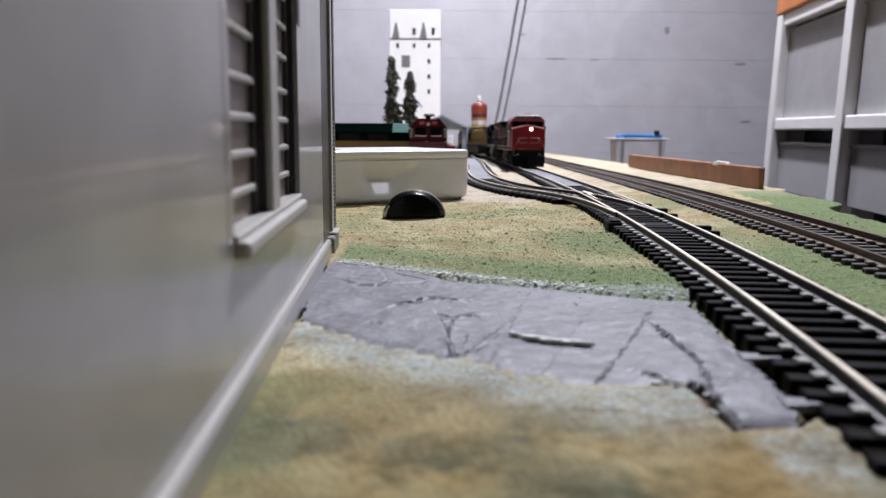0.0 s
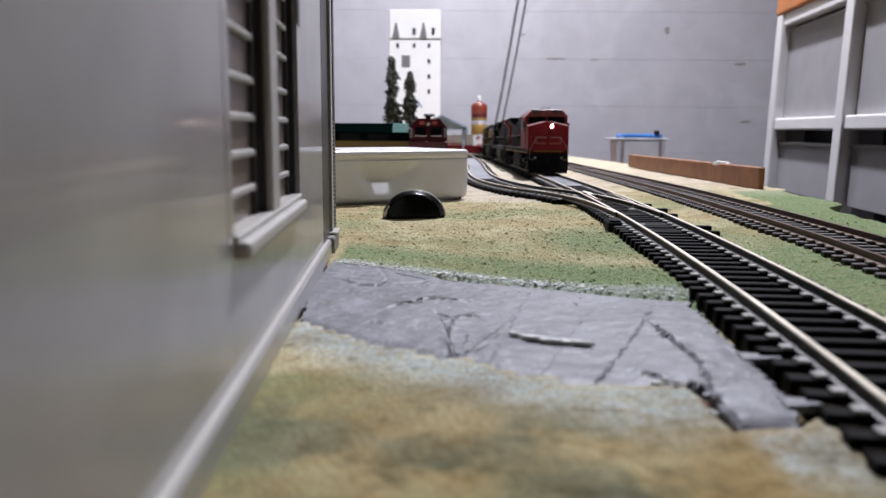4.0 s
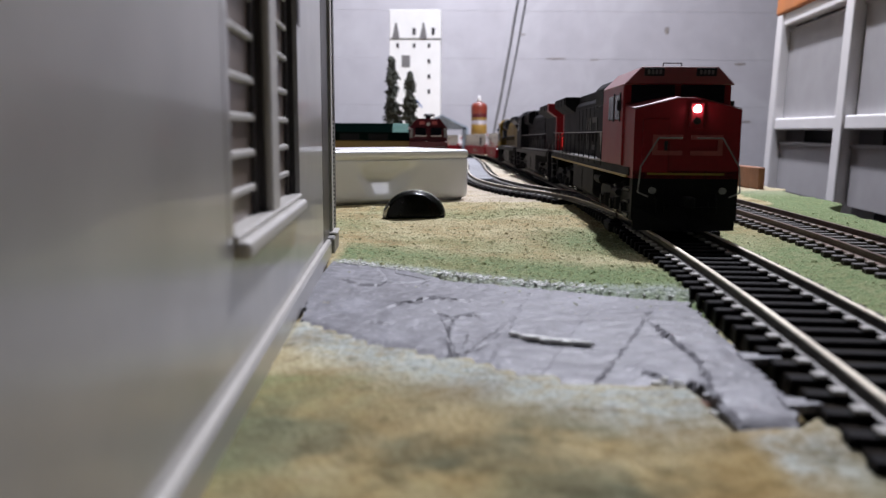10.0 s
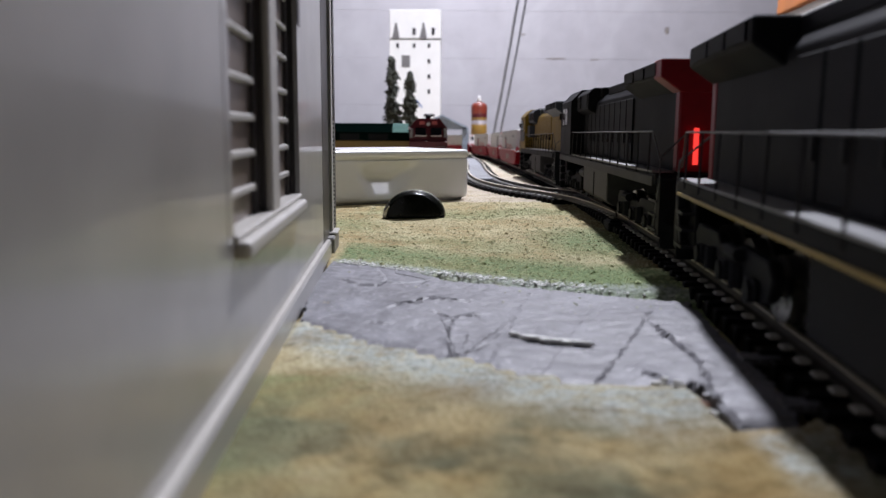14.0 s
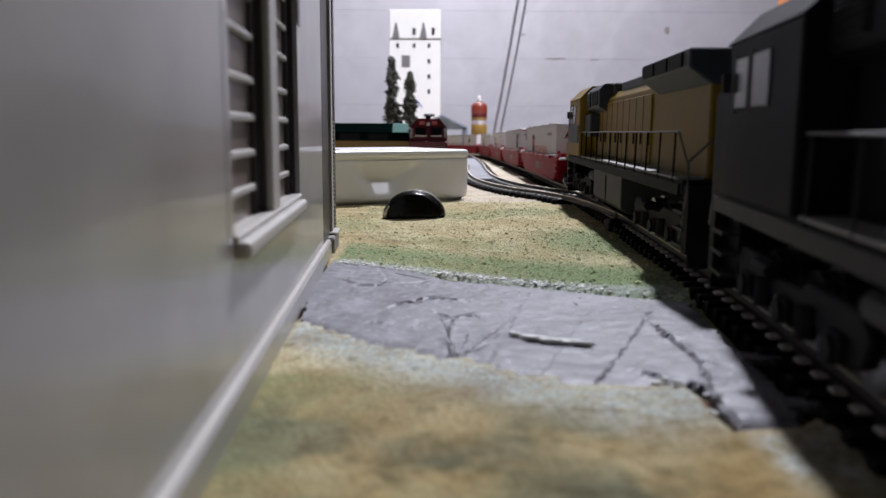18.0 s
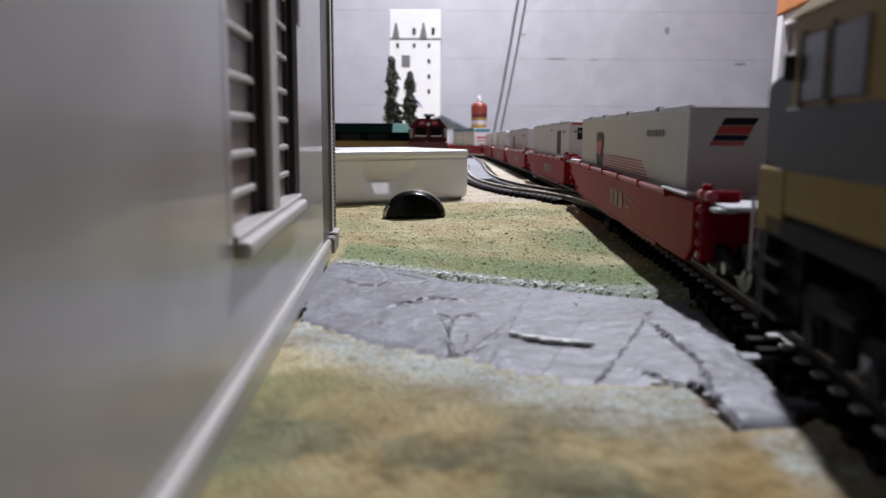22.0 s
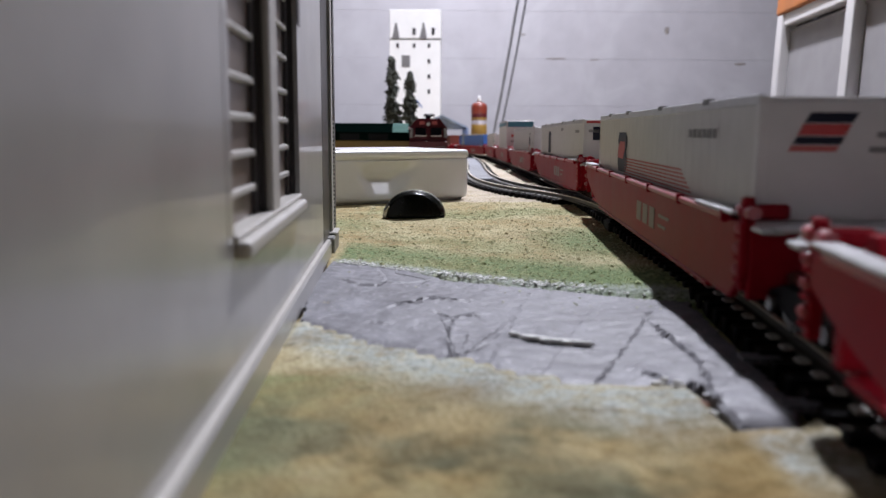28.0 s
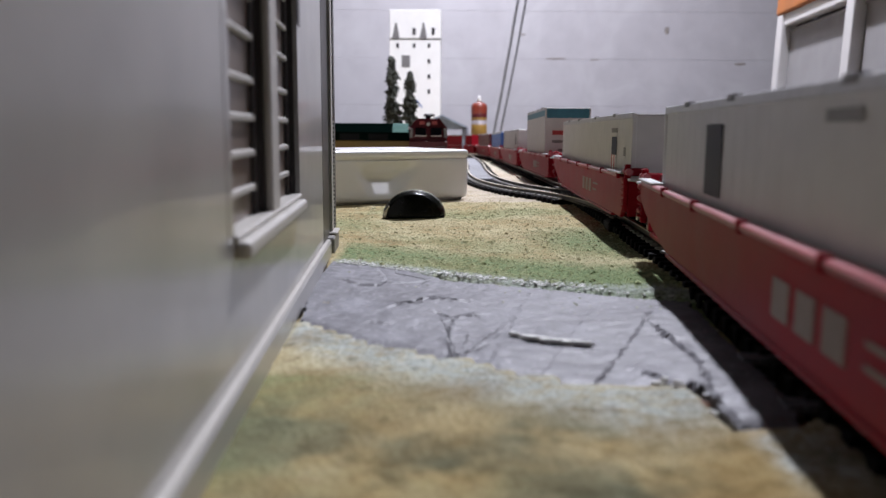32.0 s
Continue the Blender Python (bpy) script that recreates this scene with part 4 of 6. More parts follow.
def white_box():
    t = thing("storage_box", "white plastic tray box with a dented front, on the scatter grass", "box", m=pose(0.0140, 0.413, gz(0.39) + 0.0008, 0, 0, 36))
    # one moulded shell: rounded corners, a lip band near the top and a dent pressed into the front
    cx, cy, hx, hy, r = -56.0, 31.0, 56.0, 31.0, 4.0
    base = [(cx - hx + r + (2 * hx - 2 * r) * k / 90, cy - hy, 0.0, -1.0) for k in range(91)]
    for ox, oy, a0 in ((cx + hx - r, cy - hy + r, -90), (cx + hx - r, cy + hy - r, 0), (cx - hx + r, cy + hy - r, 90), (cx - hx + r, cy - hy + r, 180)):
        for k in range(1, 7 if a0 < 180 else 6):
            a = radians(a0 + 90 * k / 6)
            base.append((ox + r * math.cos(a), oy + r * math.sin(a), math.cos(a), math.sin(a)))
    levels = [(-1.6, -3.2), (0.0, -2.6), (0.05, -1.6), (0.7, -0.5), (1.8, -0.12)] + [(3.4 + 0.85 * k, 0.0) for k in range(20)] + [(19.9, 0.0), (20.1, -0.8), (20.7, -0.8), (20.9, 0.3), (23.6, 0.35), (24.3, 0.1), (24.7, -0.45), (24.9, -1.4)]
    verts, faces = [], []
    for z, out in levels:
        for x, y, nx, ny in base:
            dent = 0.0
            if ny < -0.9 and 1.0 < z < 20:
                # a push from below: the lower lip slopes in, then the wall springs back
                across = abs(x + 54 - 0.2 * z) / (8.0 + 0.8 * z)
                deep = 0.345 * (z - 2.0 + math.sqrt((z - 2.0) ** 2 + 1.2)) * (1 - smooth(8.5, 20.5, z))
                dent = deep * smooth(1.0, 0.30, across) + 0.10 * noise.noise(Vector((x * 0.05, z * 0.08, 3)))
            verts.append(((x + nx * out) * MM, (y + ny * out + dent) * MM, z * MM))
    n = len(base)
    for j in range(len(levels) - 1):
        for i in range(n):
            k = (i + 1) % n
            faces.append((j * n + i, j * n + k, (j + 1) * n + k, (j + 1) * n + i))
    faces.append(tuple(range(n - 1, -1, -1)))
    faces.append(tuple((len(levels) - 1) * n + i for i in range(n)))
    me = bpy.data.meshes.new("tray")
    me.from_pydata(verts, [], faces)
    for f in me.polygons:
        f.use_smooth = len(f.vertices) == 4
    me.materials.append(BOXW)
    part("tray", me, BOXW, t)
    rng = random.Random(6)
    for k in range(7):
        w, d = rng.uniform(3, 8), rng.uniform(1.5, 3.5)
        f = solid("film_scrap", hull([(-w, -d, 0), (w, -d * 0.7, 0), (w * 0.9, -d * 0.6, 1.0), (-w * 0.8, -d, 0.7)], [(-w, d, 0), (w * 0.8, d, 0), (w * 0.7, d, 1.6), (-w * 0.9, d * 0.8, 1.1)]), WHITEP,
                  "torn white packing film lying on the white box", "scrap", group="packing film", m=pose(0.0140, 0.413, gz(0.39), 0, 0, 36) @ pose((-98 + 8.5 * k + rng.uniform(-2, 2)) * MM, rng.uniform(8, 26) * MM, 24.9 * MM, 0, 0, rng.uniform(-30, 30)))
    for x in (-100, -12):
        for y in (8, 54):
            part("foot", box(x - 4, x + 4, y - 4, y + 4, -0.8, 1.4, 0.2), BLACK, t)


white_box()


def bottle_cap():
    t = thing("bottle_cap", "dark bottle cap standing half sunk in the grass", "bottle cap", m=pose(-0.0116, 0.3165, gz(0.318), 0, 0, 8))
    prof = []
    for k in range(25):
        a = math.pi * k / 24
        prof.append((12.7 * math.cos(a), 10.8 * math.sin(a)))
    bm = hull([(x * 0.80 - 0.6, -2.2, z * 0.84 + 0.2) for x, z in prof], [(x * 0.97, 0.0, z * 0.97 + 0.2) for x, z in prof])
    hull([(x * 0.97, 0.0, z * 0.97 + 0.2) for x, z in prof], [(x, 3.0, z + 0.2) for x, z in prof], bm)
    part("crown", bm, CAPM, t, smooth=True)
    bm = hull([(x, 3.0, z + 0.2) for x, z in prof], [(x * 1.02 + 0.5, 5.0, z * 1.03) for x, z in prof])
    part("rim", bm, CAPRIM, t, "bare metal rim")
    # Bright metal wedge stands in for the highlight on the cap's left edge.
    left = [(-12.9, 0.2), (-12.3, 3.4), (-10.6, 5.4), (-9.4, 4.2), (-9.9, 1.6), (-10.4, 0.2)]
    part("bright_flange", prism(left, "y", -1.2, 3.1, 0.2), STEEL, t, "bright wedge standing for a highlight")
    for k in range(16):
        b = bmesh.new()
        bmesh.ops.create_icosphere(b, subdivisions=1, radius=0.75 * MM, matrix=Matrix.Translation(((-11.2 + 1.5 * k) * MM, -1.9 * MM, 0.7 * MM)))
        part("tooth", b, CAPM, t)


bottle_cap()


def lumber():
    t = solid("edge_board", box(0, 4, 0, 425, 0, 15, 0.8), WOOD, "reddish-brown wooden strip along the layout edge", "board", m=pose(0.2050, 0.512, gz(0.512) - 0.0005, -0.6, 0, -1.9))
    w = bmesh.new()
    bmesh.ops.create_icosphere(w, subdivisions=2, radius=0.0038, matrix=Matrix.Diagonal((1.8, 1, 0.5, 1)))
    for v in w.verts:
        v.co *= 1 + 0.35 * noise.noise(v.co * 400)
    solid("paper_scrap", w, WHITEP, "crumpled white scrap on the wooden strip", "scrap", m=pose(0.2105, 0.60, gz(0.6) + 0.0145))


lumber()


def elevator():
    d = 1.95
    t = thing("grain_elevator", "tall white model grain elevator with small windows", "model building", m=pose(-0.0712, d, gz(d), 0, 0, -1))
    w = 61.7
    part("shaft", box(-w, w, 0, 90, 0, 271, 0.6), ELEV, t)
    part("headhouse", box(-w + 1, w + 1, -2, 92, 274, 341, 0.6), ELEV, t)
    part("ledge", box(-w, w, -1, 91, 271, 274), MIDGREY, t)
    for x, z in ((-42, 257), (-2, 257), (34, 257), (34, 220), (34, 184), (34, 148), (-42, 184)):
        part("window", box(x - 3, x + 3, -1.2, 0.5, z - 5, z + 5), GREY, t)
    for x, z in ((-2, 290), (44, 290)):
        part("window", box(x - 3.5, x + 3.5, -3.2, 0.5, z - 8, z + 8), GREY, t)
    part("sign", box(-32, -12, -1.0, 0.5, 206, 234), MIDGREY, t, "grey painted panel")
    for x in (-46, 20):
        part("spout", prism([(x - 9, 274), (x + 9, 274), (x + 6, 291), (x + 2, 310), (x - 1, 310), (x - 5, 291)], "y", -3.6, -1.5), MIDGREY, t)
    part("emblem", prism([(4, 124), (16, 110), (18, 112), (6, 128)], "y", -1.2, 0), SKYBLUE, t, "blue painted stripe")
    part("door_band", box(22, 48, -1.2, 0, 88, 94), GREY, t)


elevator()


def pine(x, y, height, seed):
    t = thing("pine_tree", "dark model pine tree with sparse drooping branches", "tree", group="pines by the elevator", m=pose(x, y, gz(y)))
    rng = random.Random(seed)
    part("trunk", rod(bmesh.new(), (0, 0, 0), (0, 0, height), 3.2, 8, 0.5), BARK, t)
    crown = bmesh.new()
    z = height * 0.2
    while z < height * 0.985:
        f = 1 - (z - height * 0.2) / (height * 0.8)
        reach = (4.5 + 19 * f ** 0.7) * (0.75 + 0.45 * rng.random())
        for _ in range(7):
            a, ln = rng.uniform(0, 6.283), reach * rng.uniform(0.45, 1.1)
            dz = -0.25 * ln * rng.uniform(0.3, 1.2)
            for k in range(5):
                u = (k + 0.7) / 5
                c = Vector((math.cos(a) * ln * u, math.sin(a) * ln * u, z + dz * u)) * MM
                s = (1.8 + 3.4 * (1 - u)) * rng.uniform(0.6, 1.3) * MM
                m = Matrix.Translation(c) @ Euler((rng.uniform(0, 3), rng.uniform(0, 3), a)).to_matrix().to_4x4() @ Matrix.Diagonal((1.5, 1.0, 0.55, 1))
                bmesh.ops.create_icosphere(crown, subdivisions=1, radius=s, matrix=m)
        z += 5.2 * rng.uniform(0.7, 1.3)
    for v in crown.verts:
        v.co += Vector((rng.uniform(-1, 1), rng.uniform(-1, 1), rng.uniform(-1, 1))) * 0.9 * MM
    part("crown", crown, NEEDLE, t)


pine(-0.0925, 1.42, 177, 3)
pine(-0.0595, 1.40, 149, 9)


def engine_shed():
    y = 1.44
    t = thing("engine_shed", "pale blue-grey model shed with a dark open portal", "model building", m=pose(-0.0036, y, gz(y)) @ Matrix.Diagonal((0.89, 0.89, 0.89, 1)))
    m = mat("shed_blue_grey", (0.30, 0.35, 0.42), 0.6, scale=120)
    for x in (-54, 42):
        part("side_wall", box(x, x + 12, 0, 30, 0, 60), m, t)
    part("gable", prism([(-48, 56), (48, 56), (48, 60), (0, 82), (-48, 60)], "y", 0, 3), m, t)
    part("roof_left", prism([(-52, 58), (0, 82), (0, 86), (-52, 62)], "y", -4, 34), m, t)
    part("roof_right", prism([(52, 58), (0, 82), (0, 86), (52, 62)], "y", -4, 34), m, t)


engine_shed()


def paint_bottle():
    y = 1.78
    t = thing("paint_bottle", "orange and yellow banded bottle with a white nozzle", "bottle", m=pose(0.0787, y, gz(y)))
    yel = mat("yellow_label", (0.26, 0.15, 0.03), 0.5, scale=100)
    pale_label = mat("pale_label", (0.24, 0.21, 0.22), 0.5, scale=100, vary=0.25)
    bottle_red = mat("orange_red_plastic", (0.22, 0.040, 0.024), 0.4, scale=100)

    def turned(name, rings, material, label=""):
        bm, last = bmesh.new(), None
        for r, z in rings:
            ring = [bm.verts.new((r * math.cos(k * 0.2618) * MM, r * math.sin(k * 0.2618) * MM, z * MM)) for k in range(24)]
            if last:
                for k in range(24):
                    bm.faces.new((last[k], last[(k + 1) % 24], ring[(k + 1) % 24], ring[k]))
            else:
                bm.faces.new(ring[::-1])
            last = ring
        bm.faces.new(last)
        part(name, bm, material, t, label, smooth=True)
    turned("bottle_body", [(16, 0), (17.2, 1.5), (17.2, 96)], pale_label)
    turned("yellow_band", [(17.3, 44), (17.6, 44.4), (17.6, 66), (17.3, 66.4)], yel, "yellow label band")
    turned("upper_band", [(17.3, 76), (17.6, 76.3), (17.6, 81), (17.3, 81.4)], yel)
    turned("dark_band", [(17.3, 81.5), (17.7, 82), (17.7, 89), (17.3, 89.5)], DARKRED, "dark brown band")
    turned("shoulder", [(17.2, 89), (18.0, 91), (18.0, 104), (16.6, 109), (13.5, 112.5), (6, 115), (4.5, 116)], bottle_red, "orange-red shoulder")
    turned("nozzle", [(4.6, 115.6), (4.4, 121), (2.6, 127), (1.6, 130)], WHITEP, "white nozzle")


paint_bottle()


def cables():
    for low, mid, high, thick in (((112, -120), (146.5, 125), (185, 361), 3.4), ((127, -120), (165, 130), (205, 361), 2.8)):
        line = spline([low, ((low[0] + mid[0]) / 2 - 1, 20), mid, ((mid[0] + high[0]) / 2, 240), high, (high[0] + 60, 700), (high[0] + 190, 1698)], 6)
        bm = bmesh.new()
        for (xa, za), (xb, zb) in zip(line, line[1:]):
            rod(bm, (xa, 2050, za), (xb, 2050, zb), thick, 8)
        solid("hanging_cable", bm, CABLE, "grey cable hanging down behind the layout", "cable", group="hanging cables")


cables()


def storage_bin():
    t = thing("storage_bin", "cloudy plastic storage bin with a blue lid", "storage bin", m=pose(0.572, 2.42, -0.008))
    part("tub", prism([(-62, -112), (64, -112), (72, 18), (-70, 18)], "y", -120, -20, 3), CLEARBIN, t)
    for x in (-58, 52):
        part("corner_rib", prism([(x, -110), (x + 9, -110), (x + 10, 17), (x, 17)], "y", -123, -119, 0.8), MIDGREY, t, "grey corner rib")
    part("rim", box(-84, 82, -124, -16, 18, 24, 2), CLEARBIN, t)
    part("bin_lid", box(-54, 62, -121, -24, 24, 36, 3), BLUELID, t, "blue snap lid")
    part("latch", box(38, 52, -124, -110, 32, 46, 2), GREY, t)
    tab = thing("side_table", "plain wooden table behind the layout", "table", m=pose(0.60, 2.5, -0.12))
    part("tabletop", box(-500, 500, -330, 330, -25, 0, 2), WOOD, tab)
    for x in (-470, 430):
        for y in (-300, 260):
            part("leg", box(x, x + 40, y, y + 40, -830, -25, 2), WOOD, tab)


storage_bin()

# ---------------------------------------------------------------- rolling stock (millimetres above the rail; the cab end points to -y)
AXLES = []


def wheel_set(parent, y, r, x=8.3):
    """Axle with both wheels, turning about its own centre."""
    bm = tube([(-x, 0, 0), (x, 0, 0)], 1.2, 8)
    for s in (-1, 1):
        rod(bm, (s * (x - 1.4), 0, 0), (s * (x + 1.3), 0, 0), r, 20)
        rod(bm, (s * (x - 1.8), 0, 0), (s * (x - 1.3), 0, 0), r + 0.7, 20)
        rod(bm, (s * (x + 1.2), 0, 0), (s * (x + 1.6), 0, 0), r * 0.5, 10)
        for a in range(4):
            c, d = math.cos(a * 1.571) * r * 0.62, math.sin(a * 1.571) * r * 0.62
            rod(bm, (s * (x + 1.2), c, d), (s * (x + 1.5), c, d), r * 0.16, 6)
    w = part("wheelset", bm, STEEL, parent)
    w.matrix_basis = pose(0, y * MM, r * MM)
    return w


def loco_truck(parent, y, colour):
    t = part("truck", box(-7, 7, y - 27, y + 27, 5, 9, 0.5), BLACK, parent)
    for s in (-1, 1):
        xa, xb = sorted((s * 11.6, s * 13.6))
        prof = [(y - 29, 9), (y - 26, 11.5), (y - 8, 11.5), (y - 5, 9.8), (y + 5, 9.8), (y + 8, 11.5), (y + 26, 11.5), (y + 29, 9), (y + 27, 5), (y + 23, 3.6), (y + 15, 3.8), (y + 11, 6.5),
                (y + 5, 6.5), (y + 3, 4), (y - 3, 4), (y - 5, 6.5), (y - 11, 6.5), (y - 15, 3.8), (y - 23, 3.6), (y - 27, 5)]
        part("side_frame", prism(prof, "x", xa, xb, 0.3), colour, t)
        for k in (-20, 0, 20):
            part("axle_box", bx(rod(bmesh.new(), (s * 13.4, y + k, 5.4), (s * 15.2, y + k, 5.4), 2.0, 10), min(s * 13.5, s * 14.6), max(s * 13.5, s * 14.6), y + k - 2.8, y + k + 2.8, 4.0, 7.6, 0.3), colour, t)
        for k in (-10, 10):
            part("spring", rod(bmesh.new(), (s * 14.0, y + k, 4.0), (s * 14.0, y + k, 8.5), 1.5, 8), colour, t)
        part("brake_cylinder", rod(bmesh.new(), (s * 14.4, y - 13, 10.4), (s * 14.4, y - 5, 10.4), 1.3, 8), colour, t)
    for k in (-20, 0, 20):
        wheel_set(t, y + k, 5.9)


def steps(parent, x, y, side, material, rail_mat):
    """A corner stair with three treads and its grab irons."""
    s = part("stairwell", box(x - 0.4 if side > 0 else x - 0.4, x + 0.4, y - 5, y + 5, 4.5, 17), BLACK, parent)
    for z in (5, 9, 13):
        xa, xb = sorted((x, x + side * 3.2))
        part("step", box(xa, xb, y - 4.4, y + 4.4, z - 0.35, z + 0.35), material, s)
    return s


def loco(name, label, pal, lit=False, detail=True):
    t = thing(name, label, "model locomotive", group="locomotives")
    body, cabm, nose, roofm, sill, truckm, tank, rear = (pal[k] for k in ("body", "cab", "nose", "roof", "sill", "truck", "tank", "rear"))
    part("deck", box(-16.4, 16.4, -112, 116, 17.5, 20.6, 0.3), BLACK, t)
    for s in (-1, 1):
        xa, xb = sorted((s * 16.4, s * 16.9))
        part("sill_stripe", box(xa, xb, -110, 114, 17.0, 17.8 if sill is STRIPE else 19.8, 0.1), sill, t)
        xa, xb = sorted((s * 10.5, s * 16.6))
        part("walkway", box(xa, xb, -62, 112, 20.6, 21.2, 0.1), pal["walk"], t)
    # cab with chamfered roof
    prof = [(-17, 20.6), (17, 20.6), (17, 47.4), (11.6, 52.9), (-11.6, 52.9), (-17, 47.4)]
    cab = part("cab", prism(prof, "y", -102, -64, 0.4), cabm, t)
    part("cab_roof", prism([(-17.3, 47.5), (17.3, 47.5), (11.8, 53.4), (-11.8, 53.4)], "y", -104.5, -63.5, 0.3), pal["cabroof"], cab)
    for s in (-1, 1):
        for y0, y1 in ((-97, -89), (-86.5, -77)):
            xa, xb = sorted((s * 16.6, s * 17.25))
            part("side_window", box(xa, xb, y0, y1, 36, 44.6, 0.2), GLASS, cab)
            xa, xb = sorted((s * 17.0, s * 17.35))
            part("window_post", box(xa, xb, y0 - 0.9, y0, 35.4, 45.2), pal["trim"], cab)
        xs = sorted((s * 1.0, s * 14.6))
        zt = 49.4
        part("windshield", hull([(xs[0], -102.6, 41.6 if s < 0 else 43.6), (xs[1], -102.6, 43.6 if s < 0 else 41.6), (xs[1], -102.6, zt), (xs[0], -102.6, zt)],
                                [(xs[0], -101.5, 41.6 if s < 0 else 43.6), (xs[1], -101.5, 43.6 if s < 0 else 41.6), (xs[1], -101.5, zt), (xs[0], -101.5, zt)]), GLASS, cab)
        xa, xb = sorted((s * 5.0, s * 11.2))
        part("number_board", box(xa, xb, -105.0, -104.3, 50.2, 52.8, 0.1), GREY, cab)
        for k in range(4):
            xc = s * 8.1 + (k - 1.5) * 1.2
            part("number_bar", box(xc - 0.35, xc + 0.35, -105.2, -105.0, 50.8, 52.2), MIDGREY, cab)
        part("wiper", tube([(s * 3, -103, 49), (s * 8, -103.1, 46)], 0.15, 4), BLACK, cab)
        part("mirror", box(min(s * 17.2, s * 18.6), max(s * 17.2, s * 18.6), -100.4, -99.9, 39, 42.4), GREY, cab)
    for x in (-6, 0, 6):
        part("roof_vent", box(x - 2, x + 2, -88, -78, 53.2, 54.1, 0.2), pal["cabroof"], cab)
    part("antenna", tube([(-3, -94, 53.4), (-3, -94, 55.4), (3, -94, 55.4), (3, -94, 53.4)], 0.22), GREY, cab)
    # wide nose with a ridge
    part("nose", hull([(-16, -116, 17), (16, -116, 17), (16, -116, 39.0), (2.5, -116, 42.6), (-2.5, -116, 42.6), (-16, -116, 39.0)],
                      [(-16.4, -102, 17), (16.4, -102, 17), (16.4, -102, 40.6), (2.5, -102, 43.6), (-2.5, -102, 43.6), (-16.4, -102, 40.6)]), nose, t)
    top = bmesh.new()
    for s in (-1, 1):
        hull([(s * 16.1, -115.6, 39.2), (s * 2.4, -115.6, 42.8), (s * 2.4, -115.6, 43.0), (s * 16.1, -115.6, 39.4)],
             [(s * 16.4, -102.2, 40.8), (s * 2.4, -102.2, 43.8), (s * 2.4, -102.2, 44.0), (s * 16.4, -102.2, 41.0)], top)
    part("nose_top", top, pal["nosetop"], t)
    part("headlight_housing", box(0.2, 4.6, -116.9, -115.8, 33, 41.2, 0.4), nose, t)
    hl = part("headlight", rod(bmesh.new(), (2.4, -117.5, 39.2), (2.4, -116.6, 39.2), 1.1, 14), LAMPRED if lit else SILVER, t)
    part("lower_headlight", rod(bmesh.new(), (2.4, -117.4, 35.4), (2.4, -116.6, 35.4), 1.15, 14), GREY, t)
    part("nose_door", box(-13.5, -5.5, -116.7, -115.8, 19, 36, 0.2), nose, t)
    part("door_latch", box(-7, -6, -117, -116.5, 26, 29), GREY, t)
    if pal.get("logo"):
        for x0, x1, z0, z1 in ((-10.5, -1.5, 24.5, 26), (-10.5, -1.5, 29.5, 31), (1, 10.5, 29.5, 31), (1, 10.5, 24.5, 26), (-10.5, -9, 26, 29.5), (9, 10.5, 26, 29.5)):
            part("nose_emblem", box(x0, x1, -116.95, -116.6, z0, z1), pal["logo"], t)
    part("nose_stripe", box(-11.6, 11.6, -116.4, -115.9, 18.2, 18.9), sill, t)
    for s in (-1, 1):
        part("nose_handrail", tube([(s * 2.2, -119, 30), (s * 9.5, -120, 30), (s * 14.6, -120.5, 21), (s * 15.2, -120.5, 13), (s * 12, -120.5, 11.5)], 0.24), MIDGREY, t)
        part("ditch_light", rod(bmesh.new(), (s * 10.5, -119.4, 13.4), (s * 10.5, -118.6, 13.4), 1.1, 12), WALKGREY, t)
    # long hood
    hp = [(-10.2, 20.6), (10.2, 20.6), (10.2, 45.6), (7.8, 48.6), (-7.8, 48.6), (-10.2, 45.6)]
    part("hood", prism(hp, "y", -64, 112, 0.3), body, t)
    part("hood_end", prism([(-10.4, 20.7), (10.4, 20.7), (10.4, 45.8), (7.9, 48.8), (-7.9, 48.8), (-10.4, 45.8)], "y", 109, 113.4, 0.5), rear, t)
    for x in (-2.6, 2.6):
        part("rear_light", rod(bmesh.new(), (x, 113.2, 44.0), (x, 114.0, 44.0), 1.1, 12), SILVER, t)
    door = mesh_of("hood_door", box(-0.25, 0.45, -5.4, 5.4, 22.0, 44.0, 0.25), body)
    latch = mesh_of("latch", box(0, 0.7, -0.25, 0.25, 28, 32), GREY)
    for s in (-1, 1):
        for k in range(10):
            yy = -56 + 11.6 * k
            d = part("hood_door", door, body, t)
            d.matrix_basis = pose(s * 10.3 * MM, yy * MM, 0, 0, 0, 0 if s > 0 else 180)
            q = part("latch", latch, GREY, d)
            q.matrix_basis = pose(0.0003, 0.0044, 0)
    part("control_cabinet", box(-14.6, -10, -64, -38, 21.2, 43, 0.5), body, t)
    hb = part("blower_housing", prism([(-10.2, 40.5), (10.2, 40.5), (14.0, 42.4), (14.0, 50.0), (11.4, 52.4), (-11.4, 52.4), (-14.0, 50.0), (-14.0, 42.4)], "y", -64, -28, 0.4), roofm, t)
    slat = mesh_of("louvre_slat", box(-0.3, 0.45, -4.6, 4.6, -0.3, 0.3, 0.1), roofm)
    for s in (-1, 1):
        xa, xb = sorted((s * 13.8, s * 14.25))
        part("intake_grille", box(xa, xb, -47, -31, 43.6, 49.6, 0.2), BLACK, hb, "black intake mesh")
        part("louvre_panel", box(xa, xb, -61.5, -51, 43.4, 49.8, 0.15), BLACK, hb)
        for k in range(6):
            q = part("louvre_slat", slat, roofm, hb)
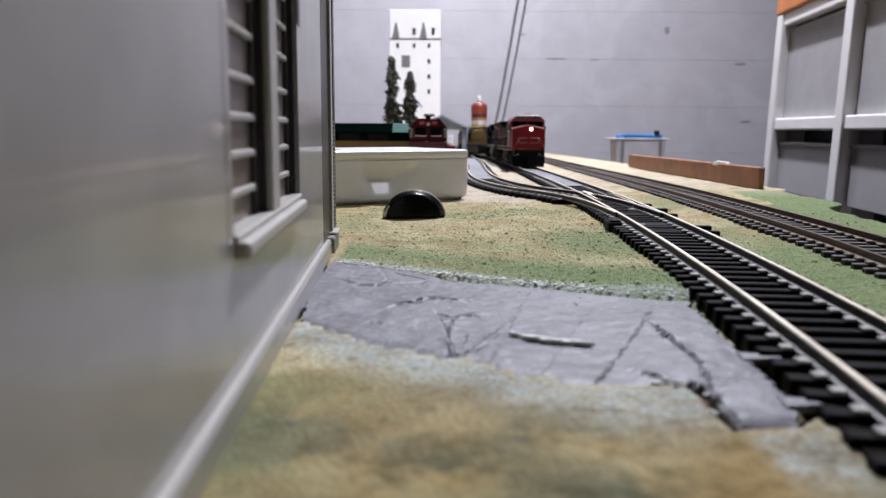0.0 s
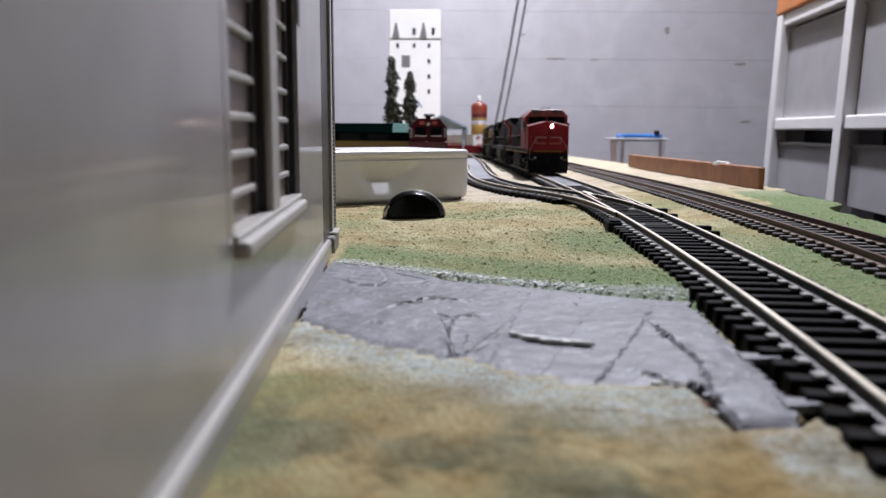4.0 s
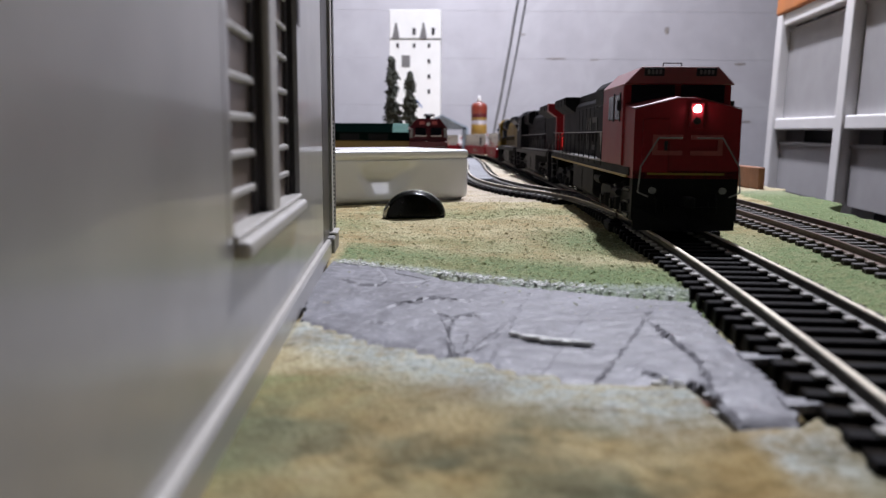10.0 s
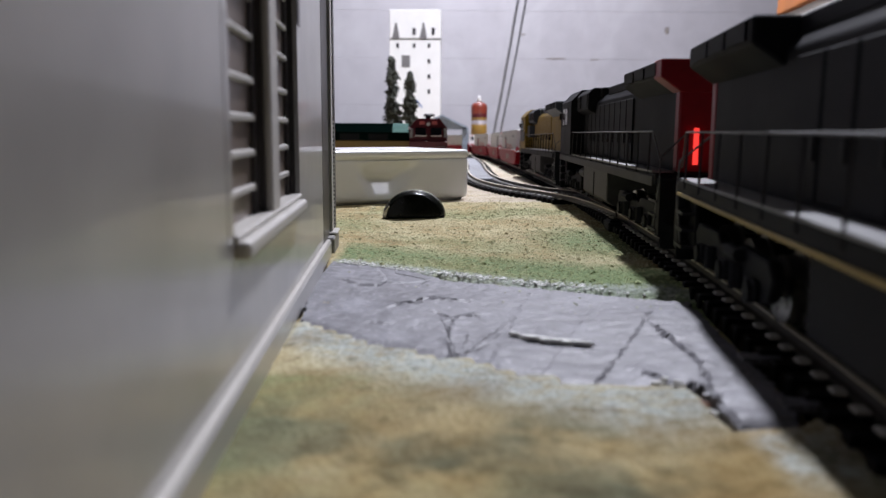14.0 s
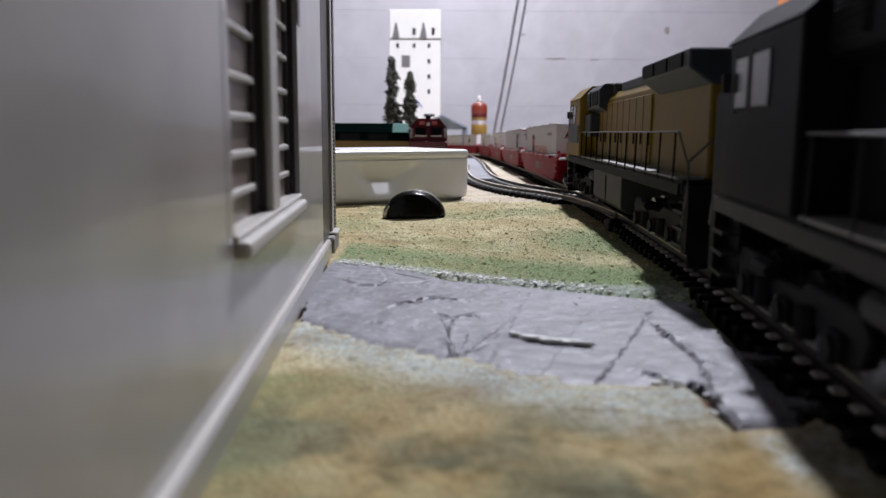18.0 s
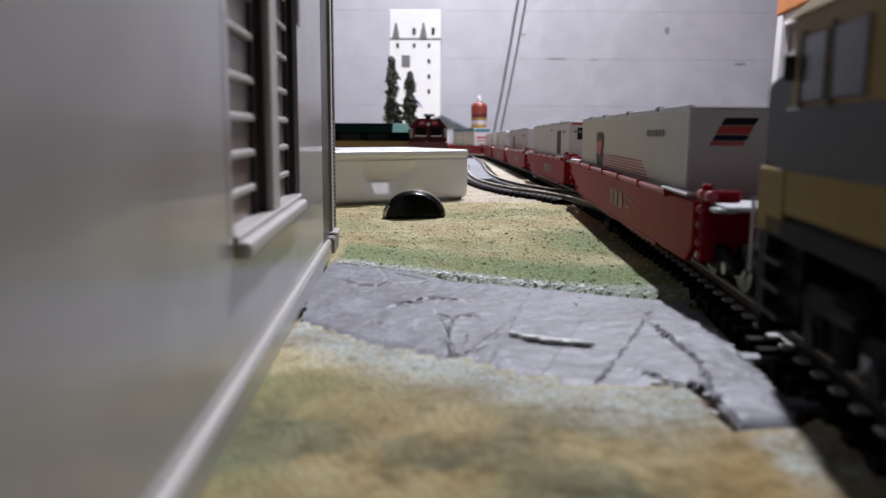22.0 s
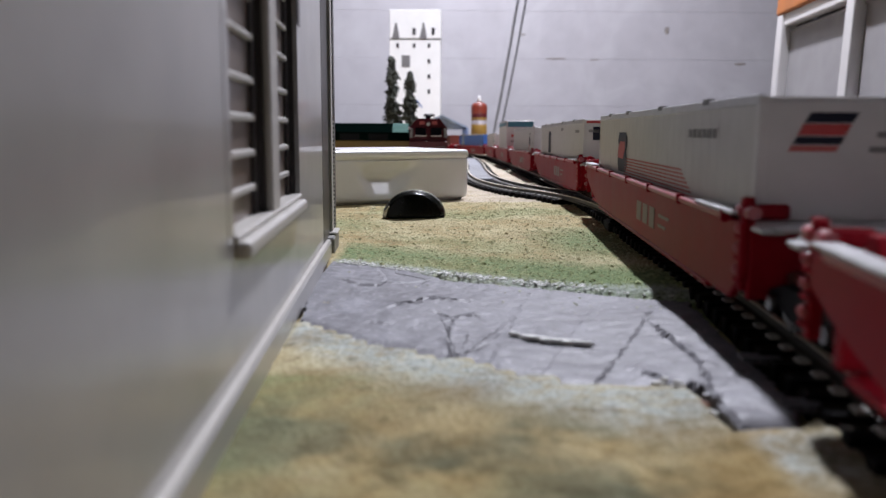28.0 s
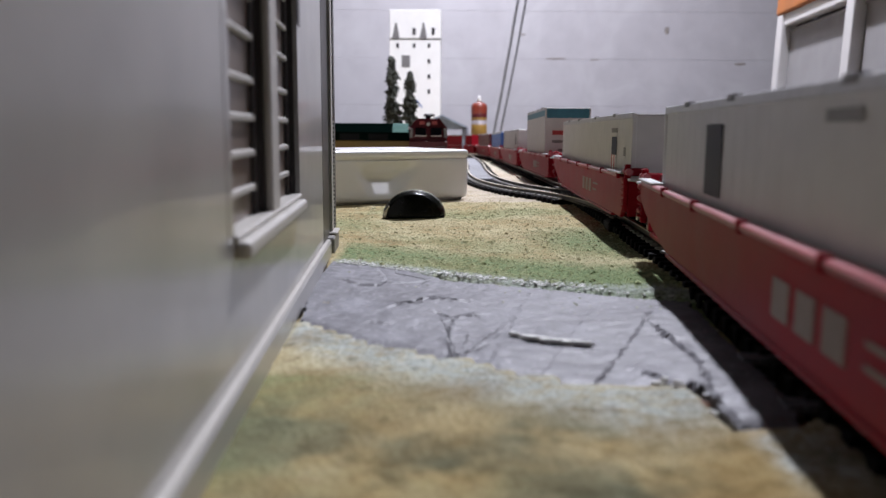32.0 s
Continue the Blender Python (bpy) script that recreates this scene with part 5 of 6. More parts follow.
            q.matrix_basis = pose(s * 14.2 * MM, -56.2 * MM, (44.2 + 1.0 * k) * MM, 0, 35 if s > 0 else 145, 0)
    part("exhaust_outlet", box(-3.2, 3.2, -20, -11, 48.4, 53.2, 0.5), HANDLE, t, "grey exhaust stack")
    part("roof_hatch", box(-9.0, 9.0, -28.2, -21, 47.6, 52.2, 0.6), roofm, t)
    part("engine_hatch", box(-8.4, 8.4, -10, 62, 47.8, 51.6, 0.6), roofm, t)
    part("radiator", prism([(-10.2, 43.0), (10.2, 43.0), (15.6, 47.0), (15.6, 51.5), (-15.6, 51.5), (-15.6, 47.0)], "y", 62, 113.8, 0.4), roofm, t)
    if pal.get("rad_end"):
        part("radiator_end", prism([(-10.4, 42.8), (10.4, 42.8), (15.8, 46.8), (15.8, 51.7), (-15.8, 51.7), (-15.8, 46.8)], "y", 106, 114.2, 0.3), rear, t)
    for s in (-1, 1):
        xa, xb = sorted((s * 15.5, s * 16.0))
        for k in range(3):
            part("radiator_grille", box(xa, xb, 65 + 15 * k, 78 + 15 * k, 47.5, 51.0, 0.1), BLACK, t)
    for y in (72, 88, 104):
        part("fan", rod(bmesh.new(), (0, y - 6, 51.4), (0, y - 6, 52.2), 6.2, 18), BLACK, t)
    # side graphics on the hood, as plain shapes
    if pal.get("graphic"):
        for s in (-1, 1):
            xa, xb = sorted((s * 10.8, s * 11.05))
            for y0, y1, z0, z1 in ((-14, -11.5, 26.4, 36.6), (-14, -1, 36.6, 39), (-14, -1, 24, 26.4), (3, 5.5, 24, 39), (8, 10.5, 24, 39), (13.5, 16, 24, 39)):
                part("side_emblem", box(xa, xb, y0, y1, z0, z1), pal["graphic"], t)
            xa, xb = sorted((s * 14.7, s * 14.9)) if s < 0 else sorted((s * 10.8, s * 11.0))
            part("red_flash", prism([(-64, 21.4), (-56, 21.4), (-51.5, 32), (-64, 32)], "x", xa, xb), RED, t)
            part("white_flash", prism([(-56, 21.4), (-50, 21.4), (-45.5, 32), (-51.5, 32)], "x", xa, xb), MIDGREY, t)
    # handrails
    for s in (-1, 1):
        part("handrail", tube([(s * 16.2, -62, 32), (s * 16.2, 110, 32), (s * 15.4, 117, 23.5)], 0.24), pal["rail"], t)
        for k in range(12):
            yy = -60 + 15.2 * k
            part("stanchion", tube([(s * 16.5, yy, 19), (s * 16.2, yy, 32)], 0.26), pal["post"], t)
        for ye, yo in ((-108, -1), (113, 1)):
            steps(t, s * 13.2, ye, s, pal["step"], SILVER)
        part("end_handrail", tube([(s * 15.8, 113, 5.5), (s * 16.0, 119, 18), (s * 15.8, 118, 25), (s * 8.5, 116, 32), (s * 8.5, 115.4, 21)], 0.27), pal["rail"], t)
    # pilots, couplers and hoses
    for ye, d in ((-112, -1), (116, 1)):
        part("pilot", hull([(-16, ye + d * 4, 3.5), (16, ye + d * 4, 3.5), (16, ye + d * 4, 19.5), (-16, ye + d * 4, 19.5)], [(-16, ye, 3.5), (16, ye, 3.5), (16, ye, 19.5), (-16, ye, 19.5)]), BLACK, t)
        part("plow", hull([(-15.5, ye + d * 4, 0.4), (0, ye + d * 8, 0.4), (15.5, ye + d * 4, 0.4), (15.5, ye + d * 4, 8), (0, ye + d * 5.5, 8), (-15.5, ye + d * 4, 8)],
                          [(-15.5, ye + d * 3, 0.4), (0, ye + d * 3, 0.4), (15.5, ye + d * 3, 0.4), (15.5, ye + d * 3, 8), (0, ye + d * 3, 8), (-15.5, ye + d * 3, 8)]), BLACK, t)
        part("coupler", box(-1.6, 1.6, min(ye, ye + d * 11), max(ye, ye + d * 11), 8.2, 11.6, 0.5), BLACK, t)
        for x in (-9, -6.5, 6.5, 9):
            part("air_hose", tube([(x, ye + d * 4, 12), (x, ye + d * 6.2, 10.5), (x * 0.98, ye + d * 6.4, 6)], 0.35), BLACK, t)
    part("fuel_tank", prism([(-14.6, 5.5), (-12, 3.2), (12, 3.2), (14.6, 5.5), (14.6, 17.2), (-14.6, 17.2)], "y", -31, 31, 0.4), tank, t)
    for s in (-1, 1):
        part("tank_seam", box(min(s * 14.5, s * 14.9), max(s * 14.5, s * 14.9), -0.4, 0.4, 5.4, 15.2), BLACK, t)
        part("air_reservoir", rod(bmesh.new(), (s * 12.4, -46, 12.8), (s * 12.4, -33, 12.8), 2.3, 12), tank, t)
    loco_truck(t, -74, truckm)
    loco_truck(t, 78, truckm)
    return t


BASE = dict(cabroof=CHAR, trim=GREY, rail=HANDLE, post=GREY, step=GREY, walk=WALKGREY, roof=CHAR, sill=STRIPE, truck=GREY, tank=BLACK, nosetop=RED)
LOCO_A = loco("lead_locomotive", "red-nosed black diesel locomotive with a lit headlight", {**BASE, "body": CHAR, "cab": RED, "nose": RED, "rear": RED, "cabroof": GLOSSRED, "nosetop": GLOSSRED, "logo": NOSEPRINT,
                                                                                            "graphic": TANKGREY, "truck": BLACK}, lit=True)
LOCO_B = loco("second_locomotive", "black diesel locomotive with a red hood end", {**BASE, "body": CHAR, "cab": CHAR, "nose": CHAR, "rear": RED, "rad_end": True, "sill": GREY, "tank": TANKGREY,
                                                                                   "nosetop": CHAR, "cabroof": CHAR, "truck": BLACK})
LOCO_C = loco("yellow_locomotive", "yellow diesel locomotive with a slate grey roof", {**BASE, "body": YELLOW, "cab": YELLOW, "nose": SLATE, "rear": YELLOW, "roof": SLATE, "cabroof": YELLOW,
                                                                                       "sill": BLACK, "tank": TANKGREY, "truck": BLACK, "nosetop": SLATE, "post": BLACK})
part("slate_cabinet", box(10.2, 14.8, -64, -46, 30, 40, 0.5), SLATE, LOCO_C, "slate grey side cabinet")
part("cab_side_panel", box(-17.4, 17.4, -102.4, -66, 26.8, 35.4, 0.3), SLATE, LOCO_C, "slate grey band below the cab windows")
part("nose_band", box(-16.9, 16.9, -115.5, -102.5, 17.2, 27, 0.4), YELLOW, LOCO_C, "yellow lower nose band")
# Thin vertical strip on the hood end, given red emission.
part("rear_marker", box(5.5, 6.6, 114.4, 115.2, 23, 33), REDGLOW, LOCO_B, "thin vertical red strip that glows")


# ---------------------------------------------------------------- well cars and their containers
def well_car(first=False):
    t = thing("well_car", "red plastic well car with white lettering bars and end platforms", "model well car", group="well cars")
    near = -118 if first else -104
    for s in (-1, 1):
        xa, xb = sorted((s * 15.7, s * 17.2))
        prof = [(near, 17.6), (101, 17.6), (101, 13.2), (93, 10.4), (80, 7.2), (60, 4.0), (near + 5, 4.0), (near, 8)]
        side = part("side_sill", prism(prof, "x", xa, xb, 0.3), CARRED, t)
        xa, xb = sorted((s * 15.4, s * 18.0))
        for k in range(6):
            y0 = -96 + 32 * k
            part("top_chord", box(xa, xb, y0 + 0.6, y0 + 31.4, 17.2, 18.5, 0.35), CHORD, side)
            part("bracket", box(min(s * 16.6, s * 18.2), max(s * 16.6, s * 18.2), y0 - 0.5, y0 + 0.5, 16.8, 19.0, 0.15), CARRED, side)
        xa, xb = sorted((s * 17.15, s * 17.35))
        for y0, y1, z0, z1 in ((-21.5, -15.5, 8, 13.2), (-30, -24, 8, 13.2), (-38.5, -32.5, 8, 13.2),
                               (-54, -43, 11.6, 12.3), (-51, -43, 9.2, 9.9)):
            part("lettering_bar", box(xa, xb, y0, y1, z0, z1), PALE, side)
        part("bottom_flange", box(min(s * 15, s * 17.6), max(s * 15, s * 17.6), -87, 58, 3.4, 4.3, 0.2), CARRED, side)
    part("well_floor", box(-15.7, 15.7, -92, 92, 3.6, 4.8, 0.2), CARRED, t)
    for d in (-1, 1):
        y0, y1 = sorted((d * 93.5, d * 96)) if d > 0 else (near, near + 1.6)
        part("end_wall", box(-15.7, 15.7, y0, y1, 4.6, 17.8, 0.2), CARRED, t)
        sh = 20 if first and d < 0 else 0
        y0, y1 = sorted((d * 96 if d > 0 else near + 2, d * 113 - sh))
        part("platform", box(-15.2, 15.2, y0, y1, 16.9, 17.9, 0.3), SILVER, t, "bright grey end platform")
        part("draft_box", box(-6, 6, y0, y1, 8, 16.6, 0.5), CARRED, t)
        for s in (-1, 1):
            xa, xb = sorted((s * 15.0, s * 16.8))
            y2, y3 = sorted((d * 101.6 - sh, d * 103.4 - sh))
            post = part("tower_post", box(xa, xb, y2, y3, 6, 21.6, 0.3), CARRED, t)
            part("tower_cap", box(xa - 0.3, xb + 0.3, y2 - 0.3, y3 + 0.3, 18.4, 20.2, 0.3), CARRED, post)
            part("tower_arm", box(min(s * 9.5, s * 15.2), max(s * 9.5, s * 15.2), y2 + 0.2, y3 - 0.2, 17.8, 20.4, 0.5), CARRED, post)
            part("tower_drum", rod(bmesh.new(), (s * 15.9, y2 - 2.6, 19.2), (s * 15.9, y3 + 2.6, 19.2), 1.15, 10), CHORD, post, "shiny red locking drum")
            for z in (9.6, 13.2, 16.4):
                b = bmesh.new()
                bmesh.ops.create_icosphere(b, subdivisions=2, radius=0.95 * MM, matrix=Matrix.Translation((s * 16.9 * MM, (y2 + y3) / 2 * MM, z * MM)))
                part("bolt_head", b, CHORD, post, smooth=True)
            for z in (8, 11.5, 15):
                part("rung", tube([(s * 16.7, y2 - 0.6, z), (s * 17.4, (y2 + y3) / 2, z), (s * 16.7, y3 + 0.6, z)], 0.3, 5), CARRED, post)
            part("side_step", box(min(s * 13, s * 16.8), max(s * 13, s * 16.8), min(d * 107 - sh, d * 112 - sh), max(d * 107 - sh, d * 112 - sh), 16.5, 17.4, 0.3), SILVER, t, "silver side step")
            y2, y3 = (78, 99) if d > 0 else (near + 3, near + 26)
            part("walk_plate", box(min(s * 14.9, s * 18.1), max(s * 14.9, s * 18.1), y2, y3, 18.4, 19.1, 0.2), SILVER, t, "bright grey plate on the side chord")
            part("guide", prism([(d * 92, 17.6), (d * 97, 17.6), (d * 96, 20.5), (d * 94, 20.5)], "x", min(s * 10, s * 13), max(s * 10, s * 13), 0.2), CARRED, t)
    # truck under the leading joint
    tr = part("truck", box(-7, 7, -121, -113, 4.4, 7.6, 0.5), BLACK, t)
    for s in (-1, 1):
        xa, xb = sorted((s * 10.8, s * 12.4))
        part("side_frame", prism([(-131, 6.4), (-124, 8.6), (-110, 8.6), (-103, 6.4), (-104, 4), (-109, 4.4), (-113, 3.2), (-121, 3.2), (-125, 4.4), (-130, 4)], "x", xa, xb, 0.3), BLACK, tr)
        for k in (-127, -107):
            part("bearing_cap", rod(bmesh.new(), (s * 12.3, k, 5), (s * 13.4, k, 5), 1.3, 8), STEEL, tr)
    for k in (-127, -107):
        wheel_set(tr, k, 5.0)
    if first:
        part("coupler", box(-1.6, 1.6, -144, -132, 8.2, 11.6, 0.5), BLACK, t)
        for x in (-11, 11):
            part("ladder_rail", tube([(x, -134.5, 6), (x, -134.5, 20)], 0.35), SILVER, t)
        for z in (7.5, 11, 14.5):
            part("end_rung", tube([(-11, -134.5, z), (11, -134.5, z)], 0.3), SILVER, t)
        part("brake_wheel", rod(bmesh.new(), (6, -134.6, 22), (6, -133.8, 22), 3.2, 14), CARRED, t)
    return t


def container(kind, label, height=33.0, body=None, end=None, half=91.5, at=(35, 47)):
    """A long steel box; local z = 0 is its floor."""
    t = thing("container", label, "container", group="containers")
    body, end = body or CONT, end or CONTW
    L, W, H = half, 14.6, height
    part("box_body", box(-W, W, -L, L, 0, H, 0.3), body, t)
    for d in (-1, 1):
        y0, y1 = sorted((d * L, d * (L + 0.35)))
        part("end_panel", box(-W + 0.6, W - 0.6, y0, y1, 0.8, H - 0.8, 0.1), end, t)
        for s in (-1, 1):
            xa, xb = sorted((s * (W - 1.2), s * (W + 0.25)))
            y2, y3 = sorted((d * (L - 1.4), d * (L + 0.45)))
            part("corner_post", box(xa, xb, y2, y3, 0, H, 0.15), end, t)
    for s in (-1, 1):
        xa, xb = sorted((s * (W - 0.8), s * (W + 0.3)))
        part("top_rail", box(xa, xb, -L, L, H - 1.5, H + 0.35, 0.15), SILVER, t, "dull metal top rail")
        part("bottom_rail", box(xa, xb, -L, L, 0, 1.3, 0.15), body, t)
        rib = mesh_of("side_post", box(s * W - 0.03, s * W + 0.03, -0.12, 0.12, 1.3, H - 1.5), body)
        for k in range(int((2 * L - 4) / 6.05)):
            r = part("side_post", rib, body, t)
            r.matrix_basis = pose(0, (-L + 4 + 6.05 * k) * MM, 0)
        for yy in (-0.66 * L, -0.2 * L, 0.33 * L, 0.72 * L):
            part("rail_clamp", box(min(s * (W - 1), s * (W + 0.5)), max(s * (W - 1), s * (W + 0.5)), yy - 2, yy + 2, H - 0.4, H + 0.8, 0.15), MIDGREY, t)
    f = W + 0.14

    def decal(name, m, y0, y1, z0, z1, slant=0.0):
        for s in (-1, 1):
            xa, xb = sorted((s * f, s * (f + 0.1)))
            part(name, prism([(y0, z0), (y1, z0), (y1 + slant, z1), (y0 + slant, z1)], "x", xa, xb), m, t)

    def end_decal(name, m, x0, x1, z0, z1, slant=0.0):
        part(name, prism([(x0, z0), (x1, z0), (x1 + slant, z1), (x0 + slant, z1)], "y", -L - 0.5, -L - 0.36), m, t)
    if kind == "logo":
        for s in (-1, 1):
            xa, xb = sorted((s * f, s * (f + 0.1)))
            part("side_emblem", prism([(31, 14), (44, 14), (46, 16), (46.5, 20.4), (45, 22), (46.5, 24), (45, 27), (33, 27), (29.5, 25.4), (29.8, 22.6), (31.4, 20.6), (29.2, 18.6), (29.2, 15.6)], "x", xa, xb), NAVY, t)
            xa, xb = sorted((s * (f + 0.05), s * (f + 0.15)))
            part("emblem_core", prism([(36, 18.2), (45.8, 18.6), (45.6, 21.4), (42, 24), (33.4, 24), (32.6, 21.8), (34, 20.4)], "x", xa, xb), PRINTRED, t)
        for k in range(7):
            decal("pinstripe", PALERED, -54 + 2 * k, 33, 13.0 + 0.9 * k, 13.4 + 0.9 * k)
        for k in range(6):
            decal("lettering_bar", PRINTGREY, -68 + 3.6 * k, -65.6 + 3.6 * k, 26.0, 27.8)
        for z0, z1, x0, m, sl in ((28.8, 30.4, -8.0, NAVY, 0.9), (26.7, 28.6, -9.0, PRINTRED, 0.9), (25.3, 26.5, -9.6, NAVY, 0.6), (24.1, 25.1, -10.2, PALERED, 0.4)):
            end_decal("end_emblem", m, x0, x0 + 7.2, z0, z1, sl)
        end_decal("lettering_bar", PRINTGREY, 3.0, 9.0, 26.4, 27.4)
        end_decal("lettering_bar", PRINTGREY, 2.0, 10.0, 24.0, 25.0)
    elif kind == "panel":
        decal("side_panel", NAVY, *at, 15, 28.6)
        decal("panel_line", GREY, sum(at) / 2 - 0.2, sum(at) / 2 + 0.2, 15.1, 28.5)
        decal("lettering_bar", PRINTGREY, -22, -12, 28.4, 30)
        decal("lettering_bar", PRINTGREY, -78, -66, 27, 28.4)
        end_decal("end_panel_mark", NAVY, -10.6, -4.4, 23.4, 29.7)
        end_decal("end_stripe", PRINTRED, -13.6, -6.5, 31.3, 32.4)
        end_decal("lettering_bar", PRINTGREY, -12.5, -8, 27, 28.4)
    elif kind == "shield":
        decal("side_shield", NAVY, -66, -57, 19, 25.5)
        for k in range(4):
            decal("shield_stripe", PALERED if k % 2 else WHITEP, -65.6 + 2.2 * k, -63.6 + 2.2 * k, 12.5, 19)
        decal("lettering_bar", PRINTGREY, -67, -56, 27, 28.6)
        decal("lettering_bar", PRINTGREY, -82, -79, 19, 22)
        end_decal("lettering_bar", PRINTGREY, -3, 8, 5, 6.4)
    elif kind == "banded":
        decal("top_band", TEAL, -L + 0.5, L - 0.5, H - 5.6, H - 1.5)
        decal("low_band", mat("green_band", (0.20, 0.42, 0.25), 0.5, scale=300), -L + 0.5, L - 0.5, 1.3, 12)
        end_decal("top_band", TEAL, -W + 0.7, W - 0.7, H - 7, H - 0.8)
        end_decal("low_band", TEAL, -W + 0.7, W - 0.7, 0.8, 10)
        end_decal("thin_band", NAVY, -W + 0.7, W - 0.7, 10.8, 12.2)
        end_decal("end_emblem", PRINTRED, -10, 11, 26.5, 29.5)
        end_decal("lettering_bar", PRINTGREY, -10, 11, 21, 23)
        end_decal("lettering_bar", PRINTGREY, -6, 11, 15, 17)
    return t


PITCH = 0.2346
CARS = [well_car(first=True)]
base_car = well_car()
CARS.append(base_car)
for k in range(2, 14):
    CARS.append(copy_thing(base_car, Matrix()))
LOGO = container("logo", "white container with navy and red emblem and red pinstripes")
PANELC = container("panel", "white container with a navy panel and red end stripe")
NEARPANEL = container("panel", "white container with a navy side panel near its end", at=(-60, -44))
SHIELD = container("shield", "white container with a navy and red shield")
BANDED = container("banded", "tall white container with teal and green bands", 45.0, half=61.0)
BLUEC = container("plain", "plain blue steel box container", 33.0, SKYBLUE, SKYBLUE)
REDC = container("plain", "plain red steel box container", 33.0, CARRED, CARRED)
ORANGEC = container("plain", "plain orange steel box container", 33.0, ORANGE, ORANGE)
LOADS = [LOGO, NEARPANEL, copy_thing(LOGO, Matrix()), PANELC, SHIELD, BANDED, copy_thing(SHIELD, Matrix()), BLUEC, ORANGEC, REDC,
         copy_thing(LOGO, Matrix()), copy_thing(ORANGEC, Matrix()), copy_thing(BLUEC, Matrix()), copy_thing(REDC, Matrix())]

# two idle streamlined locomotives on the tracks behind the white box
def cowl_loco(name, label, upper, lower, edge, length, frame_m, low=15, split=26):
    t = thing(name, label, "model locomotive", group="parked locomotives")
    h = length / 2
    part("upper_body", hull([(-16.5, -h + 4, split), (16.5, -h + 4, split), (16.5, -h + 6, 38), (10, -h + 9, 46.5), (-10, -h + 9, 46.5), (-16.5, -h + 6, 38)],
                            [(-16.5, h, split), (16.5, h, split), (16.5, h, 38), (10, h, 46.5), (-10, h, 46.5), (-16.5, h, 38)]), upper, t)
    part("lower_body", box(-16.8, 16.8, -h, h, low, split + 0.2, 0.8), lower, t)
    for s in (-1, 1):
        xa, xb = sorted((s * 2.0, s * 11.5))
        part("front_window", hull([(xa, -h + 3.6, 31.4), (xb, -h + 3.6, 31.4), (xb, -h + 4.6, 38), (xa, -h + 4.6, 38)], [(xa, -h + 5, 31.4), (xb, -h + 5, 31.4), (xb, -h + 6.2, 38), (xa, -h + 6.2, 38)]), GLASS, t)
        part("window_ledge", box(min(xa, xb), max(xa, xb), -h + 3.2, -h + 4.6, 30.4, 31.2, 0.1), WHITEP, t, "pale window ledge")
        part("marker_panel", box(min(s * 13.4, s * 16.2), max(s * 13.4, s * 16.2), -h + 3.4, -h + 5.0, 29, 37.4, 0.2), MIDGREY, t)
        part("number_board", hull([(s * 3, -h + 6.2, 41), (s * 8, -h + 6.2, 41), (s * 7.4, -h + 7.2, 44), (s * 3, -h + 7.2, 44)], [(s * 3, -h + 8.4, 41), (s * 8, -h + 8.4, 41), (s * 7.4, -h + 9, 44), (s * 3, -h + 9, 44)]), PALERED, t)
        part("roof_edge", prism([(s * 16.7, 37.8), (s * 10.2, 46.4), (s * 9.4, 47.0), (s * 16.0, 38.6)], "y", -h + 20, h), upper, t)
        part("cab_roof_edge", prism([(s * 16.7, 37.8), (s * 10.2, 46.4), (s * 9.4, 47.0), (s * 16.0, 38.6)], "y", -h + 6, -h + 20), edge, t)
        for k in range(7):
            part("side_grille", box(min(s * 16.4, s * 16.8), max(s * 16.4, s * 16.8), -h + 24 + 26 * k, -h + 42 + 26 * k, 29, 36, 0.1), BLACK, t)
        part("grab_iron", tube([(s * 14, -h - 0.6, 17), (s * 14, -h - 1.2, 21), (s * 8, -h - 1.2, 21)], 0.3), MIDGREY, t)
    part("roof_fan", rod(bmesh.new(), (0, 20, 46.4), (0, 20, 47.6), 7, 18), upper, t)
    part("roof_hatch", box(-7, 7, -40, 6, 46.4, 46.9, 0.2), edge, t)
    part("horn", box(-2.4, 2.4, -h + 12, -h + 16, 46.4, 49.4, 0.5), BLACK, t)
    part("nose_lamp", rod(bmesh.new(), (0, -h + 4.6, 41.5), (0, -h + 6.6, 41.5), 1.6, 12), SILVER, t)
    part("pilot", box(-15, 15, -h - 1.5, -h + 3, 3, 15, 0.6), BLACK, t)
    part("coupler", box(-1.6, 1.6, -h - 9, -h, 8.2, 11.6, 0.4), BLACK, t)
    part("fuel_tank", box(-14, 14, -24, 24, 4, 15, 1.0), frame_m, t)
    loco_truck(t, -h + 34, frame_m)
    loco_truck(t, h - 34, frame_m)
    return t


MAROON = cowl_loco("maroon_locomotive", "maroon streamlined diesel locomotive parked behind the white box", DARKRED, DARKRED, DARKRED, 220, BLACK)
GREENM = mat("green_paint", (0.002, 0.006, 0.005), 0.9, scale=400, spec=0.0)
GREENL = mat("mint_paint", (0.04, 0.16, 0.13), 0.5, scale=400)
OCHRE = mat("ochre_band", (0.16, 0.10, 0.02), 0.5, scale=400)
GREEN = cowl_loco("green_locomotive", "dark green diesel locomotive with ochre band and mint roof edge", GREENM, OCHRE, GREENL, 220, MIDGREY, 20, 29)
MAROON.matrix_basis = pose(-0.0172, 0.800, gz(0.70) + RAILTOP, 0, 0, 2)
GREEN.matrix_basis = pose(-0.136, 0.735, gz(0.70) + RAILTOP, 0, 0, 89)
MAROON.scale = (1.0, 1.0, 0.96)
GREEN.scale = (1.0, 1.0, 0.86)
